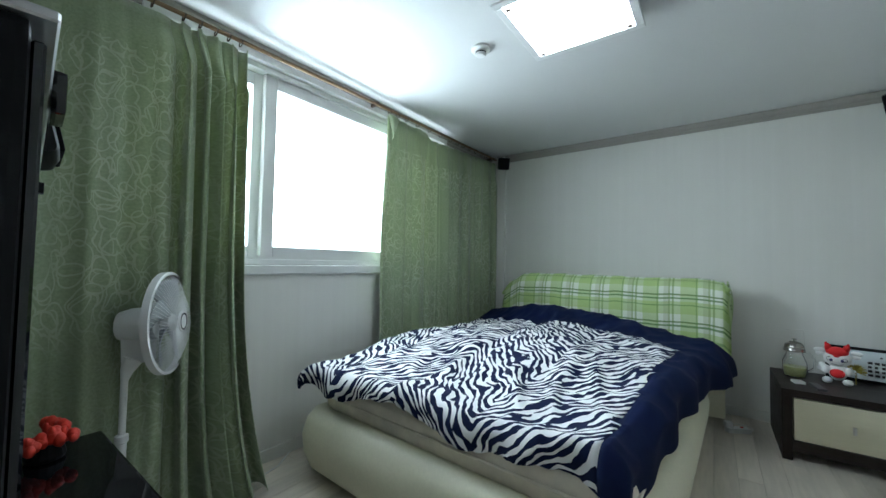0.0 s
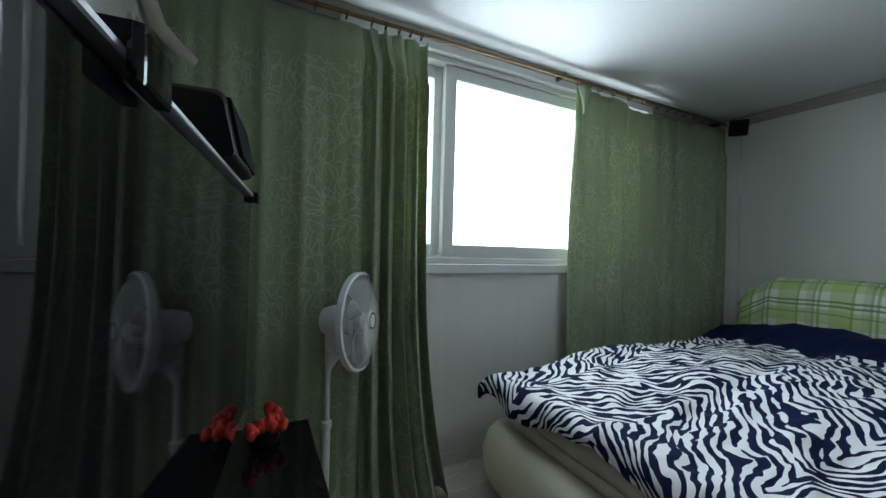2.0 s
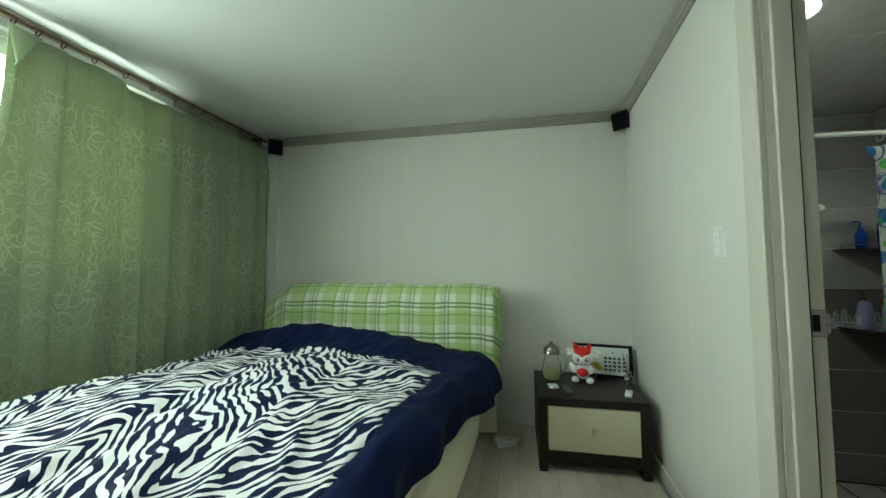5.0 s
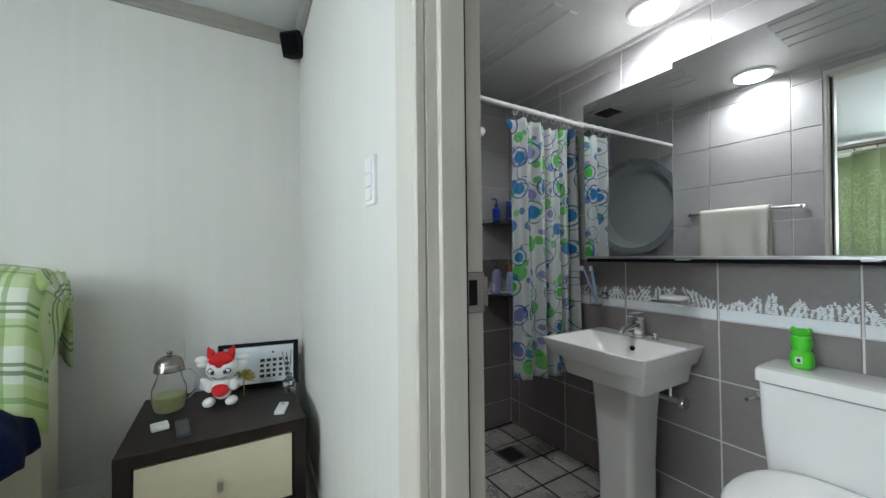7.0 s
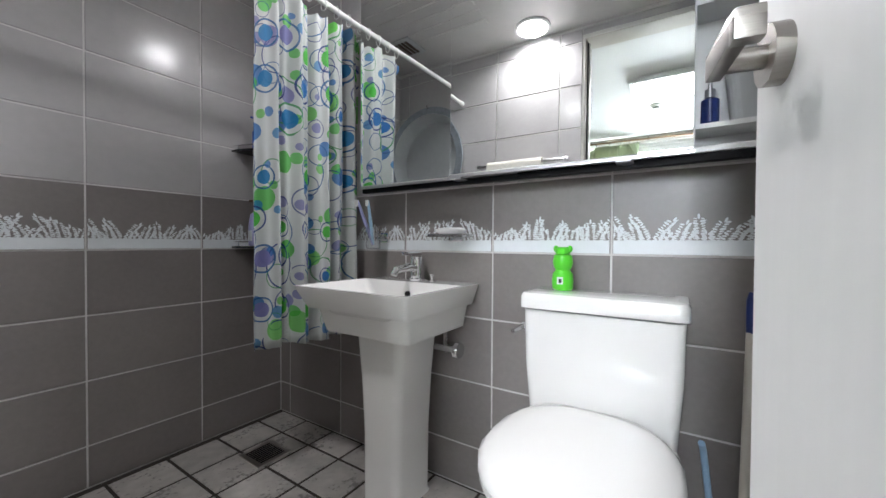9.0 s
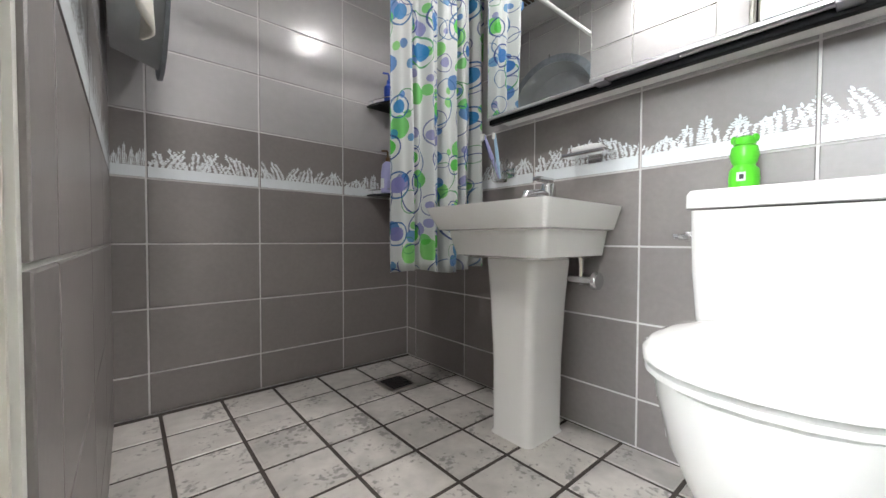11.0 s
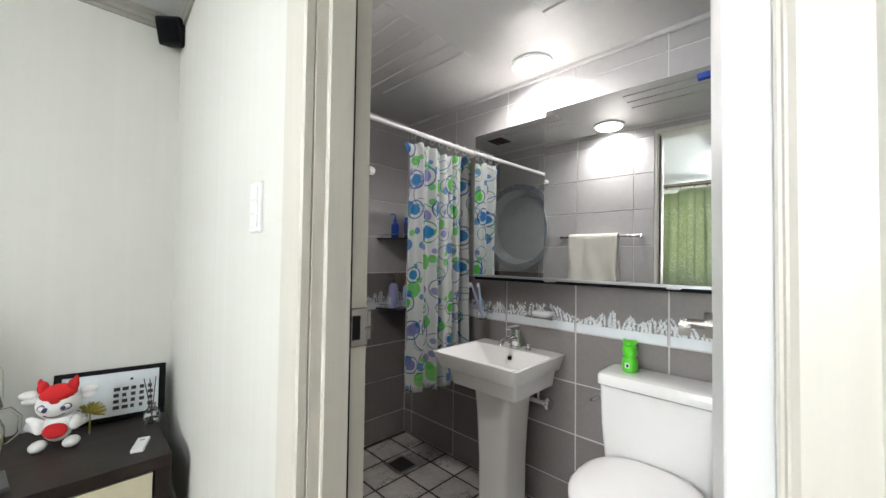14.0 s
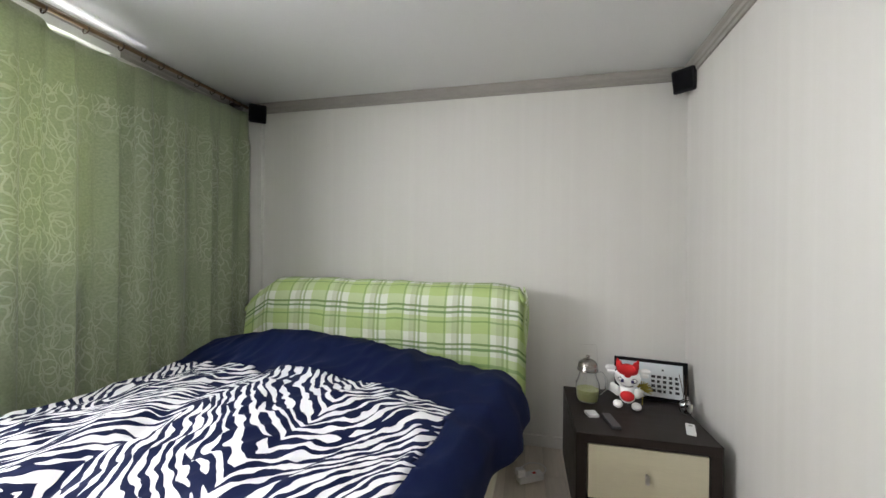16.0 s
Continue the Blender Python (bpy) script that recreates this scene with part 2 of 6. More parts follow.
def plaid():
    """Green and white checked cotton."""
    m, nt, lk, bsdf = nodes_of("plaid")
    uv = nt.new("ShaderNodeUVMap")
    sep = nt.new("ShaderNodeSeparateXYZ")
    lk.new(uv.outputs[0], sep.inputs[0])

    def band(axis, period, at, width):
        period, width = period * 0.86, width * 0.86
        f = math_node(nt, lk, "FRACT", math_node(nt, lk, "MULTIPLY_ADD", sep.outputs[axis], 1 / period, at))
        return math_node(nt, lk, "LESS_THAN", f, width / period)

    col = (0.66, 0.70, 0.60)
    for axis, period, at, width, c, f in (
        (0, 0.30, 0.00, 0.13, (0.36, 0.50, 0.13), 0.62), (1, 0.24, 0.10, 0.11, (0.36, 0.50, 0.13), 0.62),
        (0, 0.30, 0.22, 0.016, (0.16, 0.27, 0.05), 0.6), (0, 0.30, 0.32, 0.016, (0.16, 0.27, 0.05), 0.5), (0, 0.30, 0.44, 0.05, (0.30, 0.34, 0.16), 0.35), (1, 0.24, 0.42, 0.014, (0.10, 0.19, 0.04), 0.8),
        (1, 0.24, 0.55, 0.014, (0.09, 0.20, 0.05), 0.8), (0, 0.30, 0.62, 0.012, (0.13, 0.26, 0.07), 0.5), (1, 0.24, 0.8, 0.012, (0.13, 0.26, 0.07), 0.6)):
        col = mix_col(nt, lk, math_node(nt, lk, "MULTIPLY", band(axis, period, at, width), f), col, c)
    lk.new(col, bsdf.inputs["Base Color"])
    bsdf.inputs["Roughness"].default_value = 0.8
    n = nt.new("ShaderNodeTexNoise")
    n.inputs["Scale"].default_value, n.inputs["Detail"].default_value = 14, 5
    lk.new(uv.outputs[0], n.inputs["Vector"])
    b = nt.new("ShaderNodeBump")
    b.inputs["Strength"].default_value, b.inputs["Distance"].default_value = 0.5, 0.015
    lk.new(n.outputs["Fac"], b.inputs["Height"])
    lk.new(b.outputs[0], bsdf.inputs["Normal"])
    return m


def dotted():
    """Milky shower sheet printed with discs and rings."""
    m, nt, lk, bsdf = nodes_of("dotted_sheet")
    uv = nt.new("ShaderNodeUVMap")
    col = (0.62, 0.645, 0.63)
    for k, (cell, r0, r1, ring, strength) in enumerate(((0.145, 0.0, 0.27, False, 0.85), (0.08, 0.0, 0.25, False, 0.8), (0.20, 0.375, 0.40, True, 0.9), (0.12, 0.36, 0.40, True, 0.75), (0.155, 0.0, 0.20, False, 0.95), (0.155, 0.30, 0.345, True, 0.9))):
        mp = nt.new("ShaderNodeMapping")
        mp.inputs["Scale"].default_value = (1 / cell, 1 / cell, 1)
        mp.inputs["Location"].default_value = (3.3 * min(k, 4), 7.1 * min(k, 4), 0)
        lk.new(uv.outputs[0], mp.inputs["Vector"])
        v = nt.new("ShaderNodeTexVoronoi")
        v.voronoi_dimensions, v.feature = "2D", "F1"
        v.inputs["Scale"].default_value = 1.0
        v.inputs["Randomness"].default_value = 0.7
        lk.new(mp.outputs[0], v.inputs["Vector"])
        sep = nt.new("ShaderNodeSeparateColor")
        lk.new(v.outputs["Color"], sep.inputs[0])
        size = math_node(nt, lk, "MULTIPLY_ADD", sep.outputs[1], 0.55, 0.6)
        d = math_node(nt, lk, "DIVIDE", v.outputs["Distance"], size)
        on = math_node(nt, lk, "LESS_THAN", d, r1)
        if ring:
            on = math_node(nt, lk, "MULTIPLY", on, math_node(nt, lk, "GREATER_THAN", d, r0))
            pal = ramp(nt, [(0, (0.02, 0.05, 0.22)), (0.45, (0.02, 0.12, 0.30)), (0.75, (0.06, 0.30, 0.10))], True)
        else:
            pal = ramp(nt, [(0, (0.012, 0.16, 0.46)), (0.25, (0.07, 0.50, 0.05)), (0.54, (0.20, 0.20, 0.46)), (0.64, (0.01, 0.20, 0.46)), (0.80, (0.14, 0.54, 0.08))], True)
        lk.new(sep.outputs[0], pal.inputs[0])
        some = math_node(nt, lk, "GREATER_THAN", sep.outputs[2], 0.3)
        col = mix_col(nt, lk, math_node(nt, lk, "MULTIPLY", math_node(nt, lk, "MULTIPLY", on, some), strength), col, pal.outputs[0])
    lk.new(col, bsdf.inputs["Base Color"])
    bsdf.inputs["Roughness"].default_value = 0.4
    through_cloth(nt, lk, bsdf, col, 0.4)
    return m


def planks_wood():
    m = surface("pale_laminate", (0.60, 0.54, 0.46), 0.42, vary=0.16, scale=7, stains=1.6, stretch=(8, 0.8, 1), pieces=0.10, bump=0.05)
    return m


PAPER, JACQUARD, ZEBRA, PLAID, DOTS, LAMINATE = wallpaper(), jacquard(), zebra(), plaid(), dotted(), planks_wood()
CEILING = surface("ceiling_paper", (0.66, 0.66, 0.65), 0.6, vary=0.03, scale=120, stains=1.2, bump=0.2)
TRIM = surface("taupe_trim", (0.30, 0.28, 0.25), 0.5, vary=0.1, scale=25, stretch=(1, 1, 4))
CASING = surface("cream_casing", (0.56, 0.53, 0.47), 0.4, vary=0.06, scale=18, stretch=(6, 6, 0.4), bump=0.05)
WHITE = surface("white_plastic", (0.74, 0.74, 0.73), 0.35, vary=0.04, bump=0.0)
WINFRAME = surface("white_window_vinyl", (0.62, 0.62, 0.61), 0.4, vary=0.05, scale=14, bump=0.03)
DOORWHITE = surface("white_door_film", (0.70, 0.70, 0.69), 0.38, vary=0.03, scale=10, stretch=(6, 6, 0.5), bump=0.03)
CERAMIC = surface("white_ceramic", (0.80, 0.79, 0.77), 0.08, vary=0.02, scale=3, bump=0.0, coat=0.5)
CHROME = surface("chrome", (0.75, 0.75, 0.76), 0.12, 1.0, vary=0.05, bump=0.0)
STEEL = surface("brushed_steel", (0.55, 0.53, 0.50), 0.3, 1.0, vary=0.1, scale=60, stretch=(1, 1, 12), bump=0.05)
BLACK = surface("black_plastic", (0.007, 0.007, 0.008), 0.5, vary=0.2, bump=0.05, spec=0.12)
GLOSSBLACK = surface("black_screen", (0.005, 0.005, 0.006), 0.04, vary=0.0, bump=0.0, spec=0.5)
MESHBLACK = surface("black_speaker_cloth", (0.007, 0.007, 0.008), 0.8, vary=0.3, scale=400, bump=0.3, spec=0.04)
SILVER = surface("silver_bezel", (0.5, 0.5, 0.52), 0.3, 0.9, vary=0.05, bump=0.0)
BRASS = surface("worn_brass_rod", (0.20, 0.13, 0.075), 0.35, 0.8, vary=0.25, scale=25, bump=0.05)
BRONZE = surface("dark_bronze", (0.07, 0.045, 0.03), 0.45, 0.6, vary=0.2)
LEATHER = surface("cream_leatherette", (0.74, 0.71, 0.54), 0.45, vary=0.08, scale=70, stains=3, bump=0.25)
MATTRESS = surface("beige_velvet", (0.74, 0.67, 0.57), 0.85, vary=0.2, scale=16, stains=7, bump=0.4)
NAVY = surface("navy_cotton", (0.003, 0.008, 0.040), 0.8, vary=0.15, scale=30, stains=5, bump=0.4, spec=0.15)
ESPRESSO = surface("espresso_wood", (0.016, 0.010, 0.008), 0.42, vary=0.25, scale=16, stretch=(0.6, 6, 6), bump=0.1, spec=0.3)
CREAMWOOD = surface("cream_drawer_front", (0.58, 0.54, 0.39), 0.45, vary=0.06, scale=24, stretch=(0.7, 1, 8), bump=0.05)
DARKSTEEL = surface("worn_dark_steel", (0.30, 0.28, 0.26), 0.27, 1.0, vary=0.15, scale=60, stretch=(1, 1, 12), bump=0.05)
GLASS = clear("clear_glass")
PANE = clear("window_glass", (0.97, 0.99, 0.98), 0.0, 1.05)
LIQUID = surface("cloudy_drink", (0.55, 0.58, 0.25), 0.3, vary=0.05, bump=0.0)
MIRROR = surface("mirror_glass", (0.86, 0.88, 0.87), 0.0, 1.0, vary=0.0, bump=0.0)
MIRROR.node_tree.nodes["Principled BSDF"].inputs["Roughness"].default_value = 0.0
for l_ in list(MIRROR.node_tree.nodes["Principled BSDF"].inputs["Roughness"].links):
    MIRROR.node_tree.links.remove(l_)
TILE_DARK = surface("taupe_tile", (0.215, 0.195, 0.188), 0.33, vary=0.10, scale=60, stains=4, stretch=(1, 1, 6), pieces=0.06, bump=0.12)
TILE_LIGHT = surface("pale_grey_tile", (0.45, 0.435, 0.435), 0.2, vary=0.06, scale=30, stains=4, pieces=0.05, bump=0.04)
GROUT = surface("pale_grout", (0.62, 0.60, 0.59), 0.8, vary=0.12, scale=40, bump=0.2)
PRINT = surface("white_leaf_print", (0.72, 0.75, 0.77), 0.35, vary=0.05, bump=0.0)
FLOOR_TILE = surface("mottled_floor_tile", (0.45, 0.425, 0.395), 0.38, vary=0.30, scale=22, stains=7, pieces=0.10, bump=0.08, specks=0.5)
FLOOR_GROUT = surface("dark_stained_grout", (0.045, 0.036, 0.03), 0.85, vary=0.4, scale=30, bump=0.3)
BATH_CEIL = surface("bath_ceiling_panel", (0.55, 0.54, 0.53), 0.22, vary=0.04, scale=20, bump=0.02)
DARKGREY = surface("dark_grey_plastic", (0.06, 0.06, 0.065), 0.4, vary=0.1, bump=0.02)
RED = surface("red_plush", (0.55, 0.012, 0.014), 0.9, vary=0.15, scale=120, bump=0.5)
WHITEPLUSH = surface("white_plush", (0.76, 0.75, 0.73), 0.95, vary=0.08, scale=140, bump=0.6)
PURPLE = surface("dark_violet_felt", (0.06, 0.05, 0.16), 0.8)
YELLOWBIT = surface("yellow_tassel", (0.40, 0.33, 0.06), 0.8, vary=0.3, scale=60)
REDFLOWER = surface("red_ribbon", (0.62, 0.035, 0.015), 0.6, vary=0.25, scale=25, bump=0.3)
PAPERSHEET = surface("printed_paper", (0.66, 0.70, 0.72), 0.6, vary=0.06, scale=8)
INK = surface("black_ink", (0.03, 0.03, 0.035), 0.6)
GREENBOTTLE = surface("lime_plastic", (0.10, 0.62, 0.03), 0.3, vary=0.06, bump=0.0)
BLUEPLASTIC = surface("blue_plastic", (0.02, 0.07, 0.42), 0.3, vary=0.08, bump=0.0)
NAVYPLASTIC = surface("navy_plastic", (0.015, 0.03, 0.14), 0.3, vary=0.08, bump=0.0)
LILAC = surface("lilac_plastic", (0.36, 0.36, 0.62), 0.35, vary=0.08, bump=0.0)
ORANGE = surface("orange_plastic", (0.55, 0.14, 0.03), 0.35, vary=0.08, bump=0.0)
PALEBLUE = surface("pale_blue_plastic", (0.36, 0.55, 0.74), 0.35, vary=0.06, bump=0.0)
SMOKEDGLASS = surface("smoked_glass", (0.02, 0.024, 0.026), 0.06, vary=0.05, bump=0.0)
TOWEL = surface("white_terry", (0.80, 0.77, 0.70), 0.95, vary=0.06, scale=220, bump=0.7, translucent=0.1)
CREAMTOWEL = surface("cream_terry", (0.60, 0.57, 0.50), 0.95, vary=0.08, scale=220, bump=0.7, translucent=0.1)
BASIN = surface("grey_basin_plastic", (0.42, 0.44, 0.45), 0.45, vary=0.08, bump=0.03)
BASINRIM = surface("speckled_basin_rim", (0.25, 0.28, 0.31), 0.45, vary=0.4, scale=40, bump=0.05)
PIPE = surface("cream_pipe_tape", (0.50, 0.48, 0.42), 0.6, vary=0.1, scale=20)
SPOT = surface("grey_printed_spot", (0.40, 0.40, 0.37), 0.7, vary=0.05)
PANEL_GLASS = glow("lamp_diffuser", (0.95, 0.99, 1.0), PANEL_GLOW)
BATH_GLOW = glow("downlight_lens", (1, 0.99, 0.96), 12)
GROUND = surface("far_ground", (0.12, 0.14, 0.08), 0.9, vary=0.3, scale=0.05, stains=0.01, bump=0.0)
HILL = surface("far_wooded_hill", (0.06, 0.085, 0.05), 0.95, vary=0.4, scale=0.04, stains=0.01, bump=0.0)

# ---- mesh helpers ----


def as_mesh(bm, name, mats):
    me = bpy.data.meshes.new(name)
    bm.normal_update()
    bm.to_mesh(me)
    bm.free()
    for mt in mats if isinstance(mats, (list, tuple)) else [mats]:
        me.materials.append(mt)
    return me


def part(name, bm, mats, parent=None, label="", smooth=None):
    ob = new(name, as_mesh(bm, name, mats))
    if smooth is not None:
        ob.data.shade_smooth()
        if smooth:
            mod = ob.modifiers.new("edges", "EDGE_SPLIT")
            mod.split_angle = radians(smooth)
    if parent:
        ob.parent = parent
    if label:
        ob["label"] = label
    return ob


def thing(name, x, y, z, label, category, turn=0, group="", kind=""):
    ob = new(name)
    ob.matrix_basis = pose(x, y, z, 0, 0, turn)
    return tagged(ob, label, category, group, kind)


def box(bm, x0, x1, y0, y1, z0, z1, bevel=0.0, seg=2):
    vs = [bm.verts.new((x, y, z)) for x in (x0, x1) for y in (y0, y1) for z in (z0, z1)]
    fs = [bm.faces.new([vs[i] for i in q]) for q in ((0, 1, 3, 2), (4, 6, 7, 5), (0, 4, 5, 1), (2, 3, 7, 6), (0, 2, 6, 4), (1, 5, 7, 3))]
    if bevel:
        es = list({e for f in fs for e in f.edges})
        bmesh.ops.bevel(bm, geom=es, offset=bevel, segments=seg, affect="EDGES", profile=0.7)
    return bm


def B(*a, **k):
    return box(bmesh.new(), *a, **k)


def loft(bm, rings, cap=True, closed=True):
    """Joins rings of equal length."""
    vr = [[bm.verts.new(p) for p in r] for r in rings]
    n = len(vr[0])
    for a, b in zip(vr, vr[1:]):
        for i in range(n if closed else n - 1):
            bm.faces.new((a[i], a[(i + 1) % n], b[(i + 1) % n], b[i]))
    if cap:
        bm.faces.new(vr[0][::-1])
        bm.faces.new(vr[-1])
    bmesh.ops.recalc_face_normals(bm, faces=bm.faces)
    return bm


def lathe(bm, profile, seg=24, at=(0, 0, 0), cap=True):
    rings = [[(at[0] + r * math.cos(2 * math.pi * i / seg), at[1] + r * math.sin(2 * math.pi * i / seg), at[2] + z) for i in range(seg)] for r, z in profile]
    return loft(bm, rings, cap)


def rounded(w, d, r, n=4, cx=0, cy=0):
    """A rounded rectangle, w by d, as a list of points."""
    out = []
    for sx, sy, a0 in ((1, 1, 0), (-1, 1, 90), (-1, -1, 180), (1, -1, 270)):
        for k in range(n + 1):
            a = radians(a0 + 90 * k / n)
            out.append((cx + sx * (w / 2 - r) + r * math.cos(a), cy + sy * (d / 2 - r) + r * math.sin(a)))
    return out


def tube(bm, pts, r, seg=10, cap=True):
    pts = [Vector(p) for p in pts]
    rings, up = [], None
    for i, p in enumerate(pts):
        d = (pts[min(i + 1, len(pts) - 1)] - pts[max(i - 1, 0)]).normalized()
        if up is None:
            up = d.orthogonal().normalized()
        up = (up - d * up.dot(d)).normalized()
        side = d.cross(up)
        rr = r[i] if isinstance(r, (list, tuple)) else r
        rings.append([tuple(p + rr * (math.cos(2 * math.pi * k / seg) * up + math.sin(2 * math.pi * k / seg) * side)) for k in range(seg)])
    return loft(bm, rings, cap)


def sheet(bm, f, nu, nv, uv):
    """A grid of nu by nv faces over (u, v) in 0..1; uv gives the printed pattern's place in metres."""
    layer = bm.loops.layers.uv.verify()
    vs = [[bm.verts.new(f(i / nu, j / nv)) for j in range(nv + 1)] for i in range(nu + 1)]
    for i in range(nu):
        for j in range(nv):
            fc = bm.faces.new((vs[i][j], vs[i + 1][j], vs[i + 1][j + 1], vs[i][j + 1]))
            for lp, (a, b) in zip(fc.loops, ((i, j), (i + 1, j), (i + 1, j + 1), (i, j + 1))):
                lp[layer].uv = uv(a / nu, b / nv)
    return bm


def blob(bm, c, rx, ry, rz, seg=16, rings=10):
    for v in bmesh.ops.create_uvsphere(bm, u_segments=seg, v_segments=rings, radius=1.0)["verts"]:
        v.co = Vector((c[0] + v.co.x * rx, c[1] + v.co.y * ry, c[2] + v.co.z * rz))
    return bm


def smoothstep(a, b, x):
    t = min(max((x - a) / (b - a), 0), 1)
    return t * t * (3 - 2 * t)
# ---- the plan ----
XW, XE, YN, YS = -2.17, 0.90, 3.66, -0.36
FZ, CZ = 0.02, 2.42
XN = 0.972
BX0, BX1, BY0, BY1, BZ, BC = 1.02, 2.30, 0.75, 3.36, -0.04, 2.15
D0, D1, DT = 1.305, 1.955, 2.08
W0, W1, WB, WT = 0.42, 2.68, 1.16, 2.33


def structure(name, bm, mats, label="", category=""):
    return tagged(part(name, bm, mats), label, category, "", "structure")


def walls():
    bm = bmesh.new()
    box(bm, XW - 0.25, XW, -1.45, W0, -0.2, CZ + 0.1)
    box(bm, XW - 0.25, XW, W1, YN + 0.2, -0.2, CZ + 0.1)
    box(bm, XW - 0.25, XW, W0, W1, -0.2, WB)
    box(bm, XW - 0.25, XW, W0, W1, WT, CZ + 0.1)
    structure("wall_west", bm, PAPER, "off-white papered wall with the window opening", "wall")
    structure("wall_north", B(XW, 1.2, YN, YN + 0.2, -0.2, CZ + 0.1), PAPER, "off-white papered wall behind the bed", "wall")
    bm = bmesh.new()
    # north of the doorway the wall runs a little askew
    loft(bm, [[(x, y, z) for x, y in ((XE - 0.005, D1), (BX0 + 0.003, D1), (BX0 + 0.003, YN), (XN, YN))] for z in (-0.2, CZ + 0.1)])
    box(bm, XE, BX0 + 0.003, -1.45, D0, -0.2, CZ + 0.1)
    box(bm, XE, BX0 + 0.003, D0, D1, DT, CZ + 0.1)
    structure("wall_east", bm, [PAPER], "off-white papered wall with the bathroom doorway", "wall")
    structure("wall_south", B(XW, -0.30, YS - 0.15, YS, -0.2, CZ + 0.1), PAPER, "papered wall with grey spots behind the television", "wall")
    bm = bmesh.new()
    box(bm, -0.45, -0.30, -1.25, YS - 0.15, -0.2, CZ + 0.1)
    box(bm, -0.45, XE, -1.45, -1.25, -0.2, CZ + 0.1)
    structure("wall_entry", bm, PAPER, "off-white papered wall by the entry", "wall")
    structure("wall_corner", B(XW, -1.975, 3.625, YN, FZ, CZ), PAPER, "papered corner post beside the window wall", "wall")
    structure("ceiling", B(XW - 0.25, BX0, -1.45, YN + 0.2, CZ, CZ + 0.15), CEILING, "white papered bedroom ceiling", "ceiling")
    # bathroom shell
    structure("wall_bath_north", B(BX0 + 0.003, BX1 + 0.2, BY1 + 0.003, BY1 + 0.2, -0.2, CZ + 0.1), GROUT, "grouted bathroom wall under its tiles", "wall")
    structure("wall_bath_east", B(BX1 + 0.003, BX1 + 0.2, BY0 - 0.2, BY1 + 0.003, -0.2, CZ + 0.1), GROUT, "grouted bathroom wall under its tiles", "wall")
    structure("wall_bath_south", B(BX0 + 0.003, BX1 + 0.003, BY0 - 0.2, BY0, -0.2, CZ + 0.1), TILE_LIGHT, "plain tiled bathroom wall", "wall")
    bm = bmesh.new()
    box(bm, BX0 - 0.02, BX1 + 0.05, BY0 - 0.05, BY1 + 0.05, BC, BC + 0.1)
    # pressed ribs and the rim of the ceiling panel
    for k in range(7):
        x0 = 1.30 + 0.09 * k
        box(bm, x0, x0 + 0.055, 1.45, 2.02, BC - 0.006, BC + 0.01, 0.004, 1)
        box(bm, x0, x0 + 0.055, 2.42, 3.05, BC - 0.006, BC + 0.01, 0.004, 1)
    for a in ((BX0, BX1, BY1 - 0.02, BY1), (BX0, BX1, BY0, BY0 + 0.02), (BX1 - 0.02, BX1, BY0 + 0.02, BY1 - 0.02), (BX0, BX0 + 0.02, BY0 + 0.02, BY1 - 0.02)):
        box(bm, *a, BC - 0.018, BC + 0.01, 0.004, 1)
    structure("ceiling_bath", bm, BATH_CEIL, "glossy pressed bathroom ceiling panel with ribs", "ceiling")


def crown(name, x0, x1, y0, y1, dx, dy):
    """Moulded cornice: a stepped profile run along a wall."""
    prof = [(0, 2.345), (0.012, 2.345), (0.014, 2.362), (0.022, 2.368), (0.024, 2.385), (0.034, 2.40), (0.036, 2.418), (0, 2.418)]
    bm = bmesh.new()
    rings = []
    for x, y in ((x0, y0), (x1, y1)):
        rings.append([(x + dx * o, y + dy * o, z) for o, z in prof])
    loft(bm, rings)
    structure(name, bm, TRIM, "taupe moulded cornice under the ceiling", "cornice")


def mouldings():
    crown("trim_cornice_north", XW, XN - 0.036, YN, YN, 0, -1)
    crown("trim_cornice_east", XE - 0.005, XN, D1, YN, -1, 0)
    crown("trim_cornice_doorway", XE, XE, -1.2, D1 - 0.002, -1, 0)
    crown("trim_cornice_west", XW, XW, YS, YN - 0.036, 1, 0)
    for n, a in (("baseboard_north", (XW, XN, YN - 0.012, YN, FZ, FZ + 0.075)), ("baseboard_west", (XW, XW + 0.012, YS, YN - 0.012, FZ, FZ + 0.075)),
                 ("baseboard_south", (XW + 0.012, -0.30, YS, YS + 0.012, FZ, FZ + 0.075))):
        structure(n, B(*a, bevel=0.003, seg=1), PAPER, "thin off-white baseboard", "baseboard")
    bm = bmesh.new()
    y0 = D1 + 0.075
    x0 = XE - 0.005 + (XN - XE + 0.005) * (y0 - D1) / (YN - D1)
    loft(bm, [[(x, y, z) for x, y in ((x0 - 0.012, y0), (x0, y0), (XN, YN - 0.013), (XN - 0.012, YN - 0.013))] for z in (FZ, FZ + 0.075)])
    structure("baseboard_east", bm, PAPER, "thin off-white baseboard", "baseboard")


